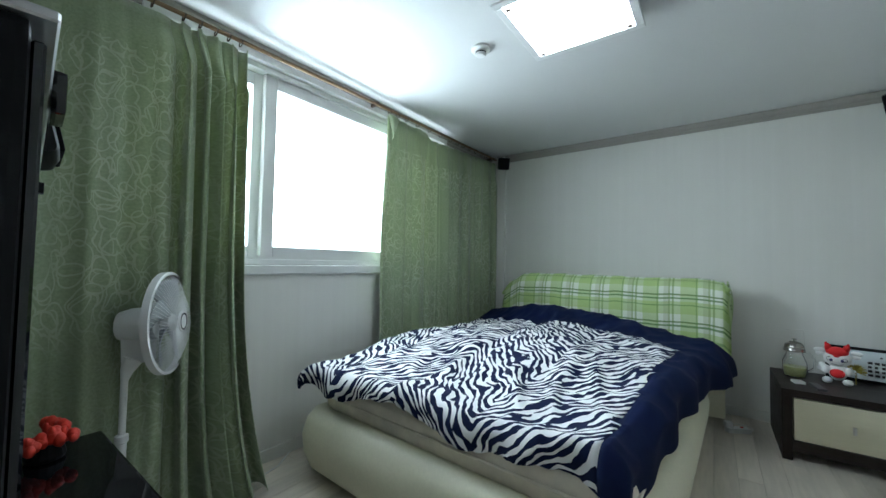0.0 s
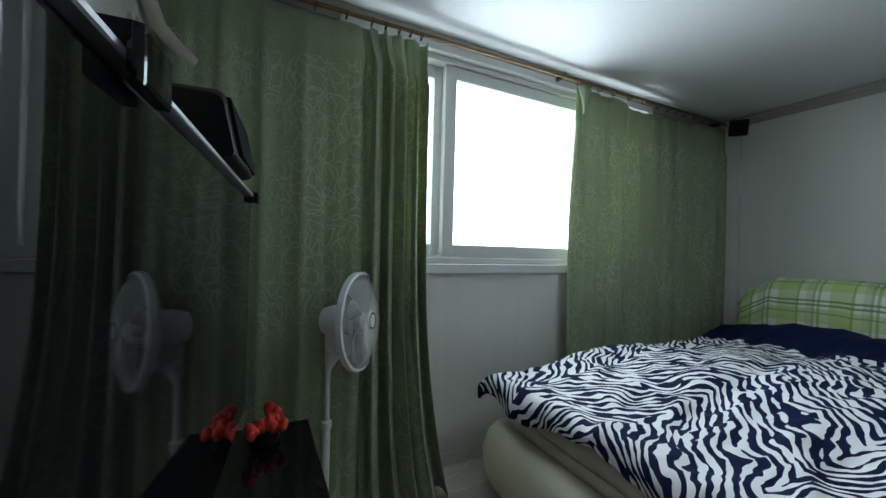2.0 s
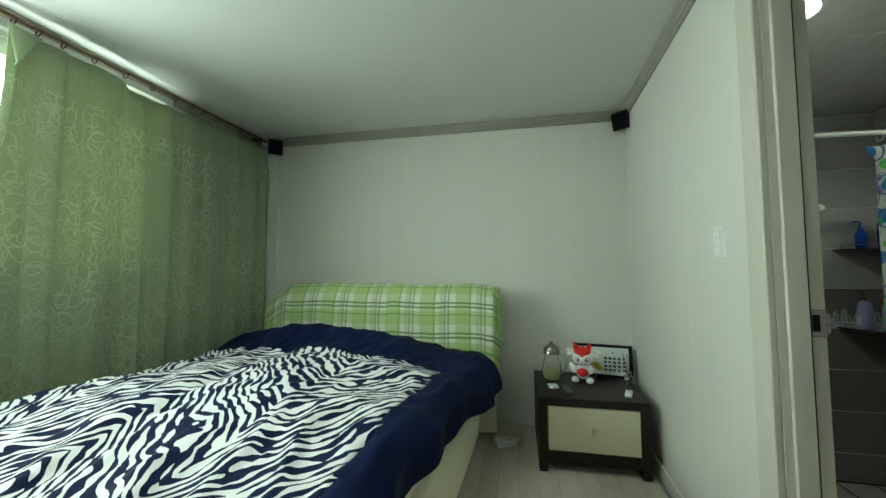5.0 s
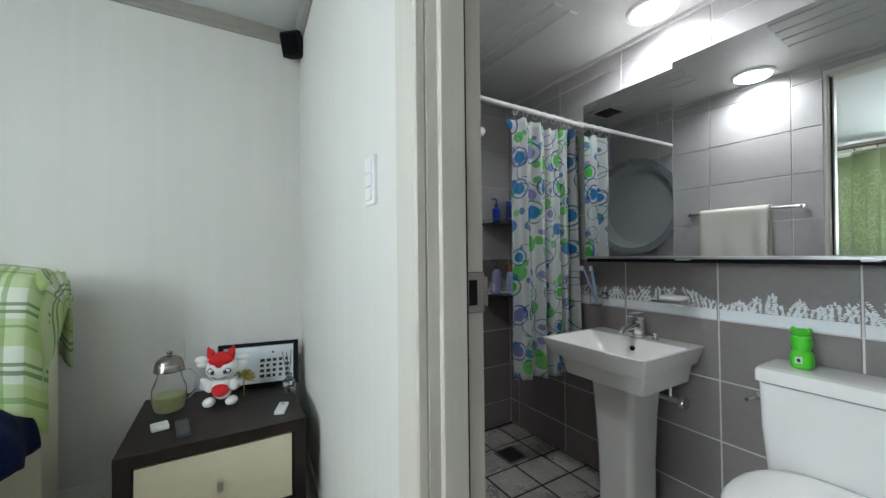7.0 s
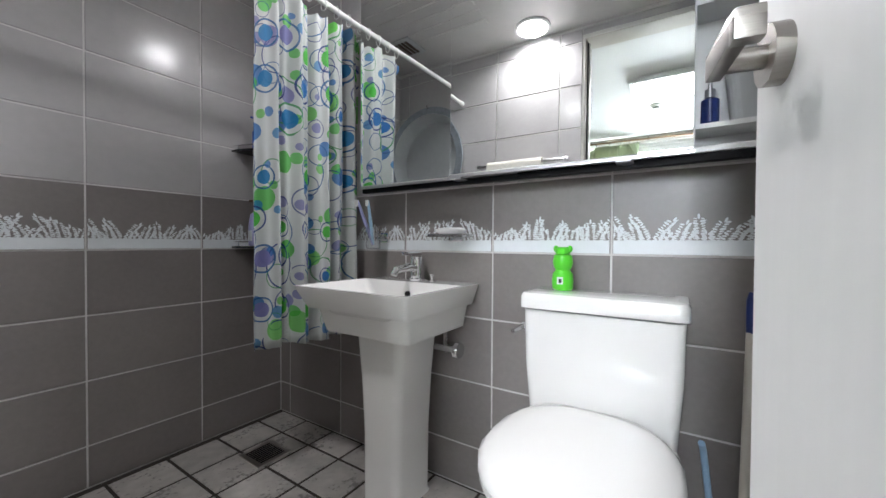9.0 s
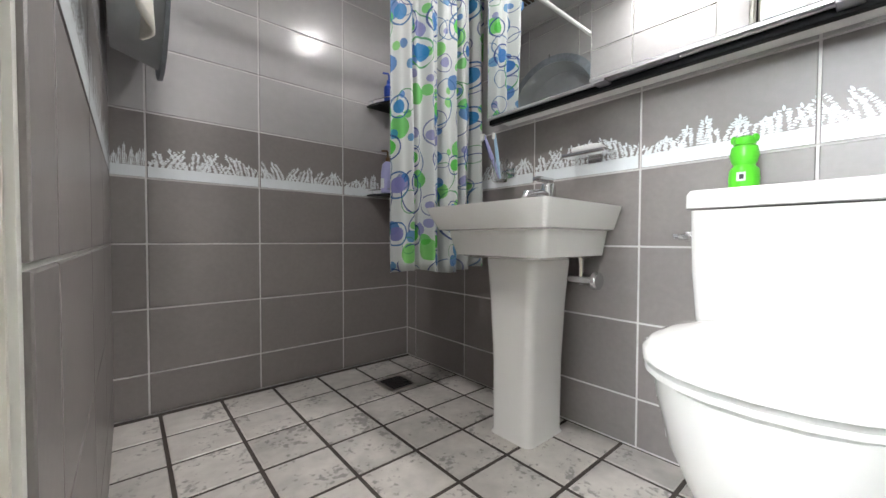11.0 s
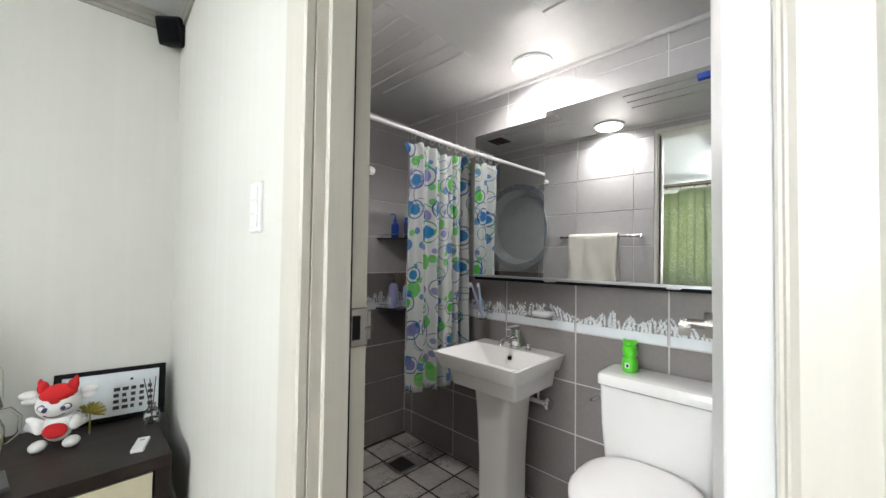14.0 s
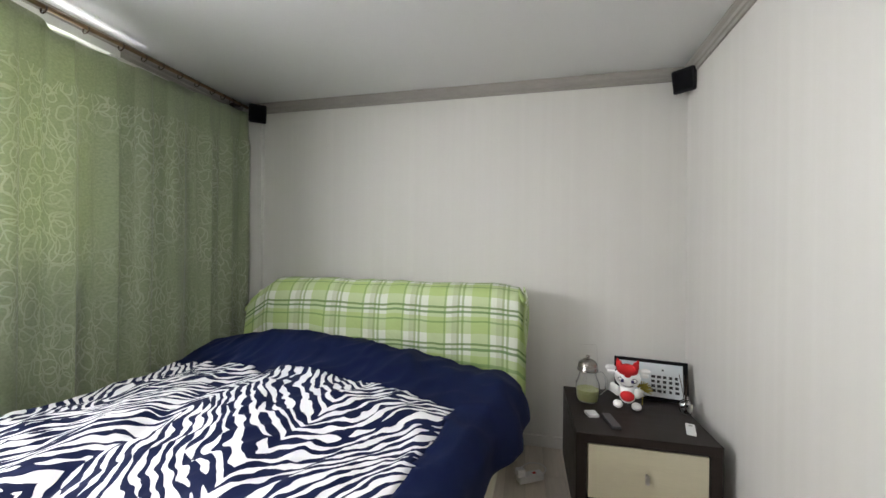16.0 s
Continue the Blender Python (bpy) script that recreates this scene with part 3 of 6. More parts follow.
def window():
    w = thing("window_1", XW - 0.12, (W0 + W1) / 2, WB, "white vinyl sliding window with a half-open sash", "window", kind="structure")
    h, half = WT - WB, (W1 - W0) / 2

    def framed(name, x0, x1, y0, y1, z0, z1, t, parent=w, lab=""):
        bm = bmesh.new()
        box(bm, x0, x1, y0, y0 + t, z0, z1, 0.004, 1)
        box(bm, x0, x1, y1 - t, y1, z0, z1, 0.004, 1)
        box(bm, x0, x1, y0 + t, y1 - t, z0, z0 + t, 0.004, 1)
        box(bm, x0, x1, y0 + t, y1 - t, z1 - t, z1, 0.004, 1)
        return part(name, bm, WINFRAME, parent, lab)

    framed("window_frame", -0.10, 0.11, -half, half, 0, h, 0.035)
    # sashes: y from the middle of the opening
    mid = (W0 + W1) / 2
    for y0, y1, x0 in ((0.965 - mid, 2.05 - mid, 0.055), (2.02 - mid, half - 0.03, 0.01), (-half + 0.03, 0.99 - mid, 0.01)):
        s = framed("sash", x0, x0 + 0.04, y0, y1, 0.035, h - 0.035, 0.075)
        p = part("pane", B(x0 + 0.017, x0 + 0.023, y0 + 0.07, y1 - 0.07, 0.105, h - 0.105), PANE, s)
        p.visible_shadow = False
    lt = part("sash_lock", B(0.095, 0.115, 2.0 - mid, 2.02 - mid, 0.50, 0.58, bevel=0.004), SILVER, w, "small grey sash lock")
    # track lips at the sill
    bm = bmesh.new()
    for x in (0.045, 0.10):
        box(bm, x, x + 0.006, -half + 0.035, half - 0.035, 0.035, 0.05)
    part("track", bm, WINFRAME, w)
    # inner casing, proud of the wall
    bm = bmesh.new()
    o, t = 0.118, 0.055
    box(bm, o, o + 0.03, -half - t, half + t, -0.055, 0.0, 0.004, 1)
    box(bm, o, o + 0.025, -half - t, half + t, h, h + 0.05, 0.004, 1)
    box(bm, o, o + 0.025, -half - t, -half, 0, h, 0.004, 1)
    box(bm, o, o + 0.025, half, half + t, 0, h, 0.004, 1)
    part("window_sill", bm, WINFRAME, w)


def doorway():
    """Frame of the bathroom door: casing on the bedroom side, lining and stop."""
    d = thing("door_frame", XE, D0, FZ, "cream laminated door frame of the bathroom", "door frame", kind="structure")
    h = DT - FZ
    width = D1 - D0
    bm = bmesh.new()
    box(bm, -0.014, -0.001, -0.035, 0.004, -0.02, h + 0.055, 0.004, 1)
    box(bm, -0.024, -0.001, width - 0.004, width + 0.082, -0.02, h + 0.055, 0.004, 1)
    box(bm, -0.014, -0.001, 0.004, width - 0.004, h - 0.004, h + 0.055, 0.004, 1)
    part("casing", bm, CASING, d)
    bm = bmesh.new()
    box(bm, -0.001, 0.1185, -0.002, 0.006, -0.06, h)
    box(bm, -0.001, 0.1185, width - 0.006, width + 0.002, -0.06, h)
    box(bm, -0.001, 0.1185, 0.006, width - 0.006, h - 0.006, h + 0.002)
    part("lining", bm, CASING, d)
    bm = bmesh.new()
    box(bm, 0.02, 0.075, width - 0.018, width - 0.006, -0.04, h - 0.006, 0.003, 1)
    box(bm, 0.02, 0.075, 0.006, h * 0 + 0.012, -0.04, h - 0.006, 0.002, 1)
    part("stop", bm, CASING, d)
    part("seal", B(0.0755, 0.081, width - 0.011, width - 0.006, -0.03, h - 0.01), BLACK, d, "thin black rubber seal")
    part("threshold", B(-0.01, 0.1185, 0.006, width - 0.006, -0.075, -0.004, bevel=0.004), CASING, d)
    st = part("strike_plate", B(0.080, 0.1205, width - 0.010, width - 0.0045, 0.99, 1.068, bevel=0.002, seg=1), DARKSTEEL, d, "brushed steel strike plate")
    bm = bmesh.new()
    box(bm, 0.118, 0.130, width - 0.009, width - 0.0045, 1.0, 1.058, 0.002, 1)
    part("lip", bm, DARKSTEEL, st, "bent lip of the strike plate")
    part("latch_hole", B(0.084, 0.102, width - 0.0112, width - 0.009, 1.005, 1.053), BLACK, st)
    # leaf, standing open into the bathroom
    leaf = thing("door_1", 1.005, 1.325, FZ, "white bathroom door standing open", "door", turn=9.2, kind="structure")
    part("panel", B(0, 0.625, -0.005, 0.031, -0.02, 2.035, bevel=0.002, seg=1), DOORWHITE, leaf)
    for z in (0.25, 1.50):
        hg = part("hinge", B(-0.004, 0.0, -0.003, 0.029, z, z + 0.10, bevel=0.001, seg=1), STEEL, leaf, "steel hinge leaf")
        for k in range(4):
            bm = bmesh.new()
            tube(bm, ((-0.0065, 0.008 + 0.010 * (k % 2), z + 0.014 + k * 0.024), (-0.003, 0.008 + 0.010 * (k % 2), z + 0.014 + k * 0.024)), 0.0045, 8)
            part("screw", bm, DARKSTEEL, hg)
    for side in (1, -1):
        y = 0.031 if side > 0 else -0.005
        bm = bmesh.new()
        tube(bm, ((0.56, y, 1.035), (0.56, y + side * 0.014, 1.035)), 0.028, 20)
        tube(bm, ((0.56, y + side * 0.012, 1.035), (0.56, y + side * 0.05, 1.035)), 0.011, 12)
        hd = part("door_handle", bm, DARKSTEEL, leaf, "brushed steel lever handle", smooth=40)
        bm = bmesh.new()
        ya, yb = sorted((y + side * 0.044, y + side * 0.058))
        box(bm, 0.492, 0.574, ya, yb, 1.022, 1.048, 0.004, 2)
        box(bm, 0.480, 0.496, min(y + side * 0.036, yb), max(y + side * 0.036, yb), 1.020, 1.046, 0.004, 2)
        part("lever", bm, DARKSTEEL, hd, smooth=40)


def curtain(name, y0, y1, top, x, folds, depth, seed, flare, label, lean=0.0, gather=None, kick=0.0, calm=0.0, slope=0.0, bulge=0.0):
    """A hung curtain along y; gather maps 0..1 across to where the cloth is."""
    rnd = random.Random(seed)
    ph = [rnd.uniform(0, 6.28) for _ in range(6)]
    n = 150
    cloth = (y1 - y0) * 1.5

    def f(u, v):
        s = gather(u) if gather else u
        z = FZ + 0.012 + (top(s) - FZ - 0.012) * v
        ff = folds * 2 * math.pi * u
        amp = depth * (0.35 + 0.65 * smoothstep(0.0, 0.25, 1 - v) if v > 0.9 else 1.0) * (1 - 0.35 * math.exp(-((v - 0.945) / 0.012) ** 2))
        w = math.sin(ff + ph[0] + 0.7 * math.sin(2.2 * u * 6.28 + ph[1]) + 0.25 * math.sin(5 * v + ph[2]))
        w += 0.35 * math.sin(2.3 * ff + ph[3] + 0.6 * v)
        w += 0.25 * noise.noise((u * 9, v * 3, seed))
        amp *= (1 - calm * smoothstep(0.62, 0.40, u)) * (1.0 + 0.12 * (calm > 0) * smoothstep(0.5, 0.62, u))
        wide = 1 + flare * (1 - v) ** 2
        y = y0 + (y1 - y0) * s
        c = (y0 + y1) / 2
        y = c + (y - c) * wide + 0.014 * (1 - calm * smoothstep(0.62, 0.40, u)) * math.sin(2 * ff + ph[4]) + kick * (1 - v) ** 4.5 * smoothstep(0.4, 1.0, u) + slope * smoothstep(0.2, 0.0, u) * smoothstep(1.0, 0.55, v)
        swing = (0.10 * (1 - v) ** 5 * smoothstep(0.45, 0.8, u) if kick else 0.0)
        return (x + amp * w + swing + lean * (1 - v) + bulge * smoothstep(1.02, 0.55, u) * smoothstep(0.18, 0.5, u) * smoothstep(1.0, 0.9, v), y, z)

    bm = bmesh.new()
    sheet(bm, f, n, 46, lambda u, v: (u * cloth, v * 2.3))
    ob = part(name, bm, JACQUARD, smooth=0)
    mod = ob.modifiers.new("thickness", "SOLIDIFY")
    mod.thickness = 0.003
    return tagged(ob, label, "curtain", "window curtains")


LINING = surface("pale_curtain_lining", (0.42, 0.48, 0.33), 0.7, vary=0.08, scale=60, bump=0.2, translucent=0.35)


def curtains():
    rod = thing("curtain_rod", XW + 0.10, 1.6, 2.355, "worn brass curtain rod with dark rings", "curtain rod")
    bm = bmesh.new()
    tube(bm, ((0, -1.93, -0.035), (0, 0, 0.0), (0, 1.985, 0.02)), 0.011, 12)
    part("rod", bm, BRASS, rod, smooth=50)
    for y in (-1.80, 0.15, 1.90):
        bm = bmesh.new()
        box(bm, -0.10, 0.0, y - 0.008, y + 0.008, -0.03 if y < 0 else 0.0, 0.0 if y < 0 else 0.026)
        part("bracket", bm, BRONZE, rod)
    ys = [-1.75, -1.55, -1.36, -1.22, -1.10, -1.03, -0.96, -0.90, -0.84] + [0.27, 0.36, 0.46, 0.60, 0.76, 0.92, 1.08, 1.2, 1.3, 1.42, 1.54, 1.66, 1.75, 1.83, 1.9]
    for y in ys:
        bm = bmesh.new()
        z = -0.035 + 0.055 * (y + 1.93) / 3.915 - 0.008
        tube(bm, [(0.019 * math.cos(a * math.pi / 6), y + 0.003 * math.sin(a * math.pi / 6), z + 0.019 * math.sin(a * math.pi / 6)) for a in range(13)], 0.0032, 6, cap=False)
        part("ring", bm, BRONZE, rod)
    # the stretch near the window is drawn into tight pleats
    curtain("curtain", -0.30, 0.80, lambda s: 2.292 + 0.014 * s, XW + 0.078, 9.0, 0.054, 3, 0.0,
            "sage green jacquard curtain drawn beside the window", 0.03, lambda u: u / 0.48 * 0.68 if u < 0.48 else 0.68 + (u - 0.48) / 0.52 * 0.32, 0.10, 0.74, bulge=0.10)
    right = curtain("curtain", 1.86, 3.61, lambda s: 2.322 + 0.022 * s - 0.075 * smoothstep(0.28, 0.33, s) * (1 - s), XW + 0.075, 9, 0.024, 8, -0.015,
            "sage green jacquard curtain hanging beside the bed", 0.01, slope=-0.06)
    bm = bmesh.new()
    sheet(bm, lambda u, v: (XW + 0.150 - 0.03 * v + 0.008 * math.sin(u * 5), 1.84 + 0.13 * u * v + 0.02 * (1 - v), 2.14 + 0.175 * v - 0.02 * u * (1 - v)), 8, 8, lambda u, v: (u, v + 2))
    fl = part("turned_corner", bm, LINING, right, "paler turned-over corner", smooth=0)
    mod = fl.modifiers.new("thickness", "SOLIDIFY")
    mod.thickness = 0.003


def bed():
    b = thing("bed", -1.02, 2.1, FZ, "cream leatherette double bed with a padded headboard", "bed", turn=-2.7)
    # frame: bulging rails, drawn in at the floor
    prof = [(0.045, 0.03), (0.005, 0.06), (-0.022, 0.14), (-0.028, 0.23), (-0.012, 0.31), (0.012, 0.35), (0.05, 0.362), (0.10, 0.355)]

    def ring(o, z):
        return [(x, y, z) for x, y in rounded(1.685 - 2 * o, 2.16 - 2 * o, 0.10, 6, 0, 0.03)]

    bm = bmesh.new()
    loft(bm, [ring(o, z) for o, z in prof])
    part("bed_frame", bm, LEATHER, b, smooth=50)
    for sx in (-0.72, 0.72):
        for sy in (-0.92, 0.95):
            bm = bmesh.new()
            lathe(bm, [(0.03, 0), (0.03, 0.045)], 14, (sx, sy, 0))
            part("foot", bm, BRONZE, b)
    # headboard: thick, rounded over
    bm = bmesh.new()
    rings = []
    for k in range(13):
        a = k / 12
        x = -0.86 + 1.78 * a
        e = 0.04 * (abs(2 * a - 1) ** 8)
        rings.append([(x, y, z) for y, z in [(1.22 + e, 0.05), (1.20 + e, 0.5), (1.19 + e, 0.90 - e), (1.22 + e, 0.985 - e), (1.29, 1.03 - e), (1.37, 1.03 - e), (1.43 - e, 0.98 - e), (1.45 - e, 0.7), (1.46 - e, 0.05)]])
    loft(bm, rings)
    hb = part("headboard", bm, LEATHER, b, smooth=50)
    # the headboard stands square to the wall, the bed a little askew
    hb.matrix_basis = pose(-1.02, 2.1, FZ, 0, 0, -2.7).inverted() @ pose(-0.93, 2.1, FZ)
    # mattress
    bm = bmesh.new()
    loft(bm, [[(x, y, z) for x, y in rounded(1.57 - o, 2.06 - o, 0.09, 5, 0, 0.06)] for o, z in ((0.06, 0.34), (0.0, 0.37), (-0.01, 0.42), (0.0, 0.47), (0.02, 0.50), (0.12, 0.515))])
    mt = part("mattress", bm, MATTRESS, b, "beige velvet mattress cover", smooth=60)
    bm = bmesh.new()
    tube(bm, [(x, y, 0.425) for x, y in rounded(1.585, 2.075, 0.09, 5, 0, 0.06)] + [(0.7925, 0.06, 0.425)], 0.007, 6, cap=False)
    part("piping", bm, MATTRESS, mt)

    # checked cover over the headboard
    prof2 = [(1.15, 0.62), (1.14, 0.72), (1.14, 0.82), (1.15, 0.91), (1.165, 0.985), (1.20, 1.04), (1.26, 1.070), (1.33, 1.073), (1.39, 1.06), (1.445, 1.015), (1.468, 0.95), (1.475, 0.70)]
    arc = [0.0]
    for (a, b_), (c, d) in zip(prof2, prof2[1:]):
        arc.append(arc[-1] + math.hypot(c - a, d - b_))

    def cover(u, v):
        p = v * (len(prof2) - 1)
        i = min(int(p), len(prof2) - 2)
        t = p - i
        y = prof2[i][0] * (1 - t) + prof2[i + 1][0] * t
        z = prof2[i][1] * (1 - t) + prof2[i + 1][1] * t
        x = -0.885 + 1.835 * u
        e = smoothstep(0.975, 1.0, u) + smoothstep(0.025, 0.0, u)
        # sags and gathers towards the open end
        n = noise.noise((x * 5, v * 4, 1.3)) * 0.010 + noise.noise((x * 13, v * 9, 5)) * 0.004
        z -= e * 0.05 + 0.012 * smoothstep(0.9, 1.0, u) - n + 0.14 * min(max((0.11 - u) / 0.11, 0), 1)
        y += e * 0.05 * (1 if v < 0.5 else -1) + n
        if v < 0.08:
            z -= 0.10 * (0.08 - v) / 0.08 * smoothstep(0.6, 1.0, u)
        return (-0.93 + x + 0.0, 2.1 + y, FZ + z)

    bm = bmesh.new()
    sheet(bm, cover, 90, 44, lambda u, v: (u * 1.85, arc[min(int(v * 11), 10)] * (1 - (v * 11 - min(int(v * 11), 10))) + arc[min(int(v * 11), 10) + 1] * (v * 11 - min(int(v * 11), 10))))
    # bunched right end, closed with a pleated cap
    ob = part("headboard_cover", bm, PLAID, smooth=0)
    mod = ob.modifiers.new("thickness", "SOLIDIFY")
    mod.thickness, mod.offset = 0.012, 1
    tagged(ob, "green and white checked cloth draped over the headboard", "bed cover")
    bm = bmesh.new()

    def cap(u, v):
        a = math.pi * (1.10 * u - 0.05)
        r = v * (1 + 0.05 * math.sin(a * 13))
        y, z = 1.31 - 0.155 * r * math.cos(a), 0.905 + 0.155 * r * math.sin(a)
        if u < 0.14:
            z -= 0.25 * v * (0.14 - u) / 0.14
        return (-0.93 + 0.945 + 0.03 * (1 - v * v) + 0.006 * math.sin(a * 13 + 2 * v) * v, 2.1 + y, FZ + z)

    sheet(bm, cap, 60, 10, lambda u, v: (u * 0.5, v * 0.2))
    ob2 = part("end_pleats", bm, PLAID, ob, smooth=0)


def duvet():
    """The cover lies over the bed, with a hump, creases and a hanging edge."""
    x0, x1, y0, y1 = -1.80, -0.06, 1.09, 3.20

    def top(x, y):
        z = 0.675
        z += 0.075 * math.exp(-((x + 0.80) / 0.42) ** 2 - ((y - 2.35) / 0.55) ** 2)
        z += 0.045 * math.exp(-((x + 1.35) / 0.35) ** 2 - ((y - 2.1) / 0.6) ** 2)
        z += 0.07 * math.exp(-((x + 0.9) / 0.9) ** 2 - ((y - 2.95) / 0.22) ** 2)
        z += 0.085 * math.exp(-((x + 1.30) / 0.55) ** 2 - ((y - 3.02) / 0.22) ** 2)
        z -= 0.07 * smoothstep(2.0, 1.1, y)
        # a long soft crease down the bed and cross folds
        z -= 0.030 * math.exp(-((x + 1.12 + 0.10 * math.sin(3 * y)) / 0.06) ** 2) * smoothstep(1.2, 1.7, y) * smoothstep(3.0, 2.5, y)
        z += 0.020 * noise.noise((x * 3.3, y * 3.3, 2)) + 0.011 * noise.noise((x * 8, y * 6, 4))
        r = noise.noise((x * 5 + 1.6 * y, y * 2.0, 9))
        z += 0.016 * (1 - abs(r) * 3) if abs(r) < 0.33 else 0
        r = noise.noise((x * 11 - 2 * y, y * 4.5, 21))
        z += 0.009 * (1 - abs(r) * 4) if abs(r) < 0.25 else 0
        return z

    def f(u, v):
        # flat cloth, hanging past the mattress at foot and sides
        a = -0.13 + u * 2.02
        c = -0.10 + v * 2.27
        x, y, drop = x0 + a, y0 + c, 0.0
        hang = 0.0
        if c < 0.05:
            t = 0.05 - c
            y = y0 + 0.05 - 0.055 * math.sin(min(t / 0.09, 1) * 1.5708) - 0.012 * math.sin(x * 17 + 2) * smoothstep(0, .12, t)
            hang += max(0, t - 0.02) * (0.62 + 0.22 * math.sin(x * 7) + 0.55 * smoothstep(1.2, 1.75, a)) + 0.02 * smoothstep(0, 0.1, t)
        if a < 0.05:
            t = 0.05 - a
            x = x0 + 0.05 - 0.085 * math.sin(min(t / 0.12, 1) * 1.5708)
            side = max(0, t - 0.02) * 0.8
            hang = max(hang, side) + 0.3 * min(hang, side)
        r = 1.63
        if a > r:
            t = a - r
            x = x0 + r + 0.115 * math.sin(min(t / 0.14, 1) * 1.5708) + 0.010 * math.sin(y * 13) * smoothstep(0, .15, t)
            hang += max(0, t - 0.04) * 0.85
        z = top(x, y) - hang
        w = smoothstep(0.02, 0.12, hang)
        x += w * 0.010 * math.sin(y * 19 + 1)
        y += w * 0.012 * math.sin(x * 21)
        x -= (0.10 + 0.12 * smoothstep(0.2, 1.6, a)) * min(max((2.75 - y) / 1.6, 0), 1.1)
        # pointed corner at the head, pulled out past the bed
        k = smoothstep(1.5, 1.88, a) * smoothstep(1.42, 1.68, c)
        x += 0.085 * k
        z -= 0.045 * smoothstep(1.15, 1.88, a) * smoothstep(1.3, 1.68, c)
        if c > 2.02:
            z -= (c - 2.02) * 0.35 * smoothstep(0.15, 0.0, abs(a - 0.9) - 0.75)
        return (x, y, z)

    def piece(printed):
        bm = bmesh.new()
        sheet(bm, f, 120, 132, lambda u, v: (u * 2.02, v * 2.27))
        layer = bm.loops.layers.uv.verify()
        out = []
        for fc in bm.faces:
            cu = sum((lp[layer].uv for lp in fc.loops), Vector((0, 0))) / 4
            a, c = cu.x - 0.13, cu.y - 0.10
            if (-0.03 < a < 1.57 + 0.06 * min(max(1.5 - c, 0), 1.5) and c < 1.50 + 0.10 * (1.5 - a)) != printed:
                out.append(fc)
        bmesh.ops.delete(bm, geom=out, context="FACES")
        return bm

    ob = part("duvet", piece(True), ZEBRA, smooth=0)
    border = part("border", piece(False), NAVY, ob, "plain navy border", smooth=0)
    for o in (ob, border):
        mod = o.modifiers.new("thickness", "SOLIDIFY")
        mod.thickness, mod.offset = 0.022, -1
    tagged(ob, "navy bordered duvet with white zebra stripes, rumpled over the bed", "duvet")


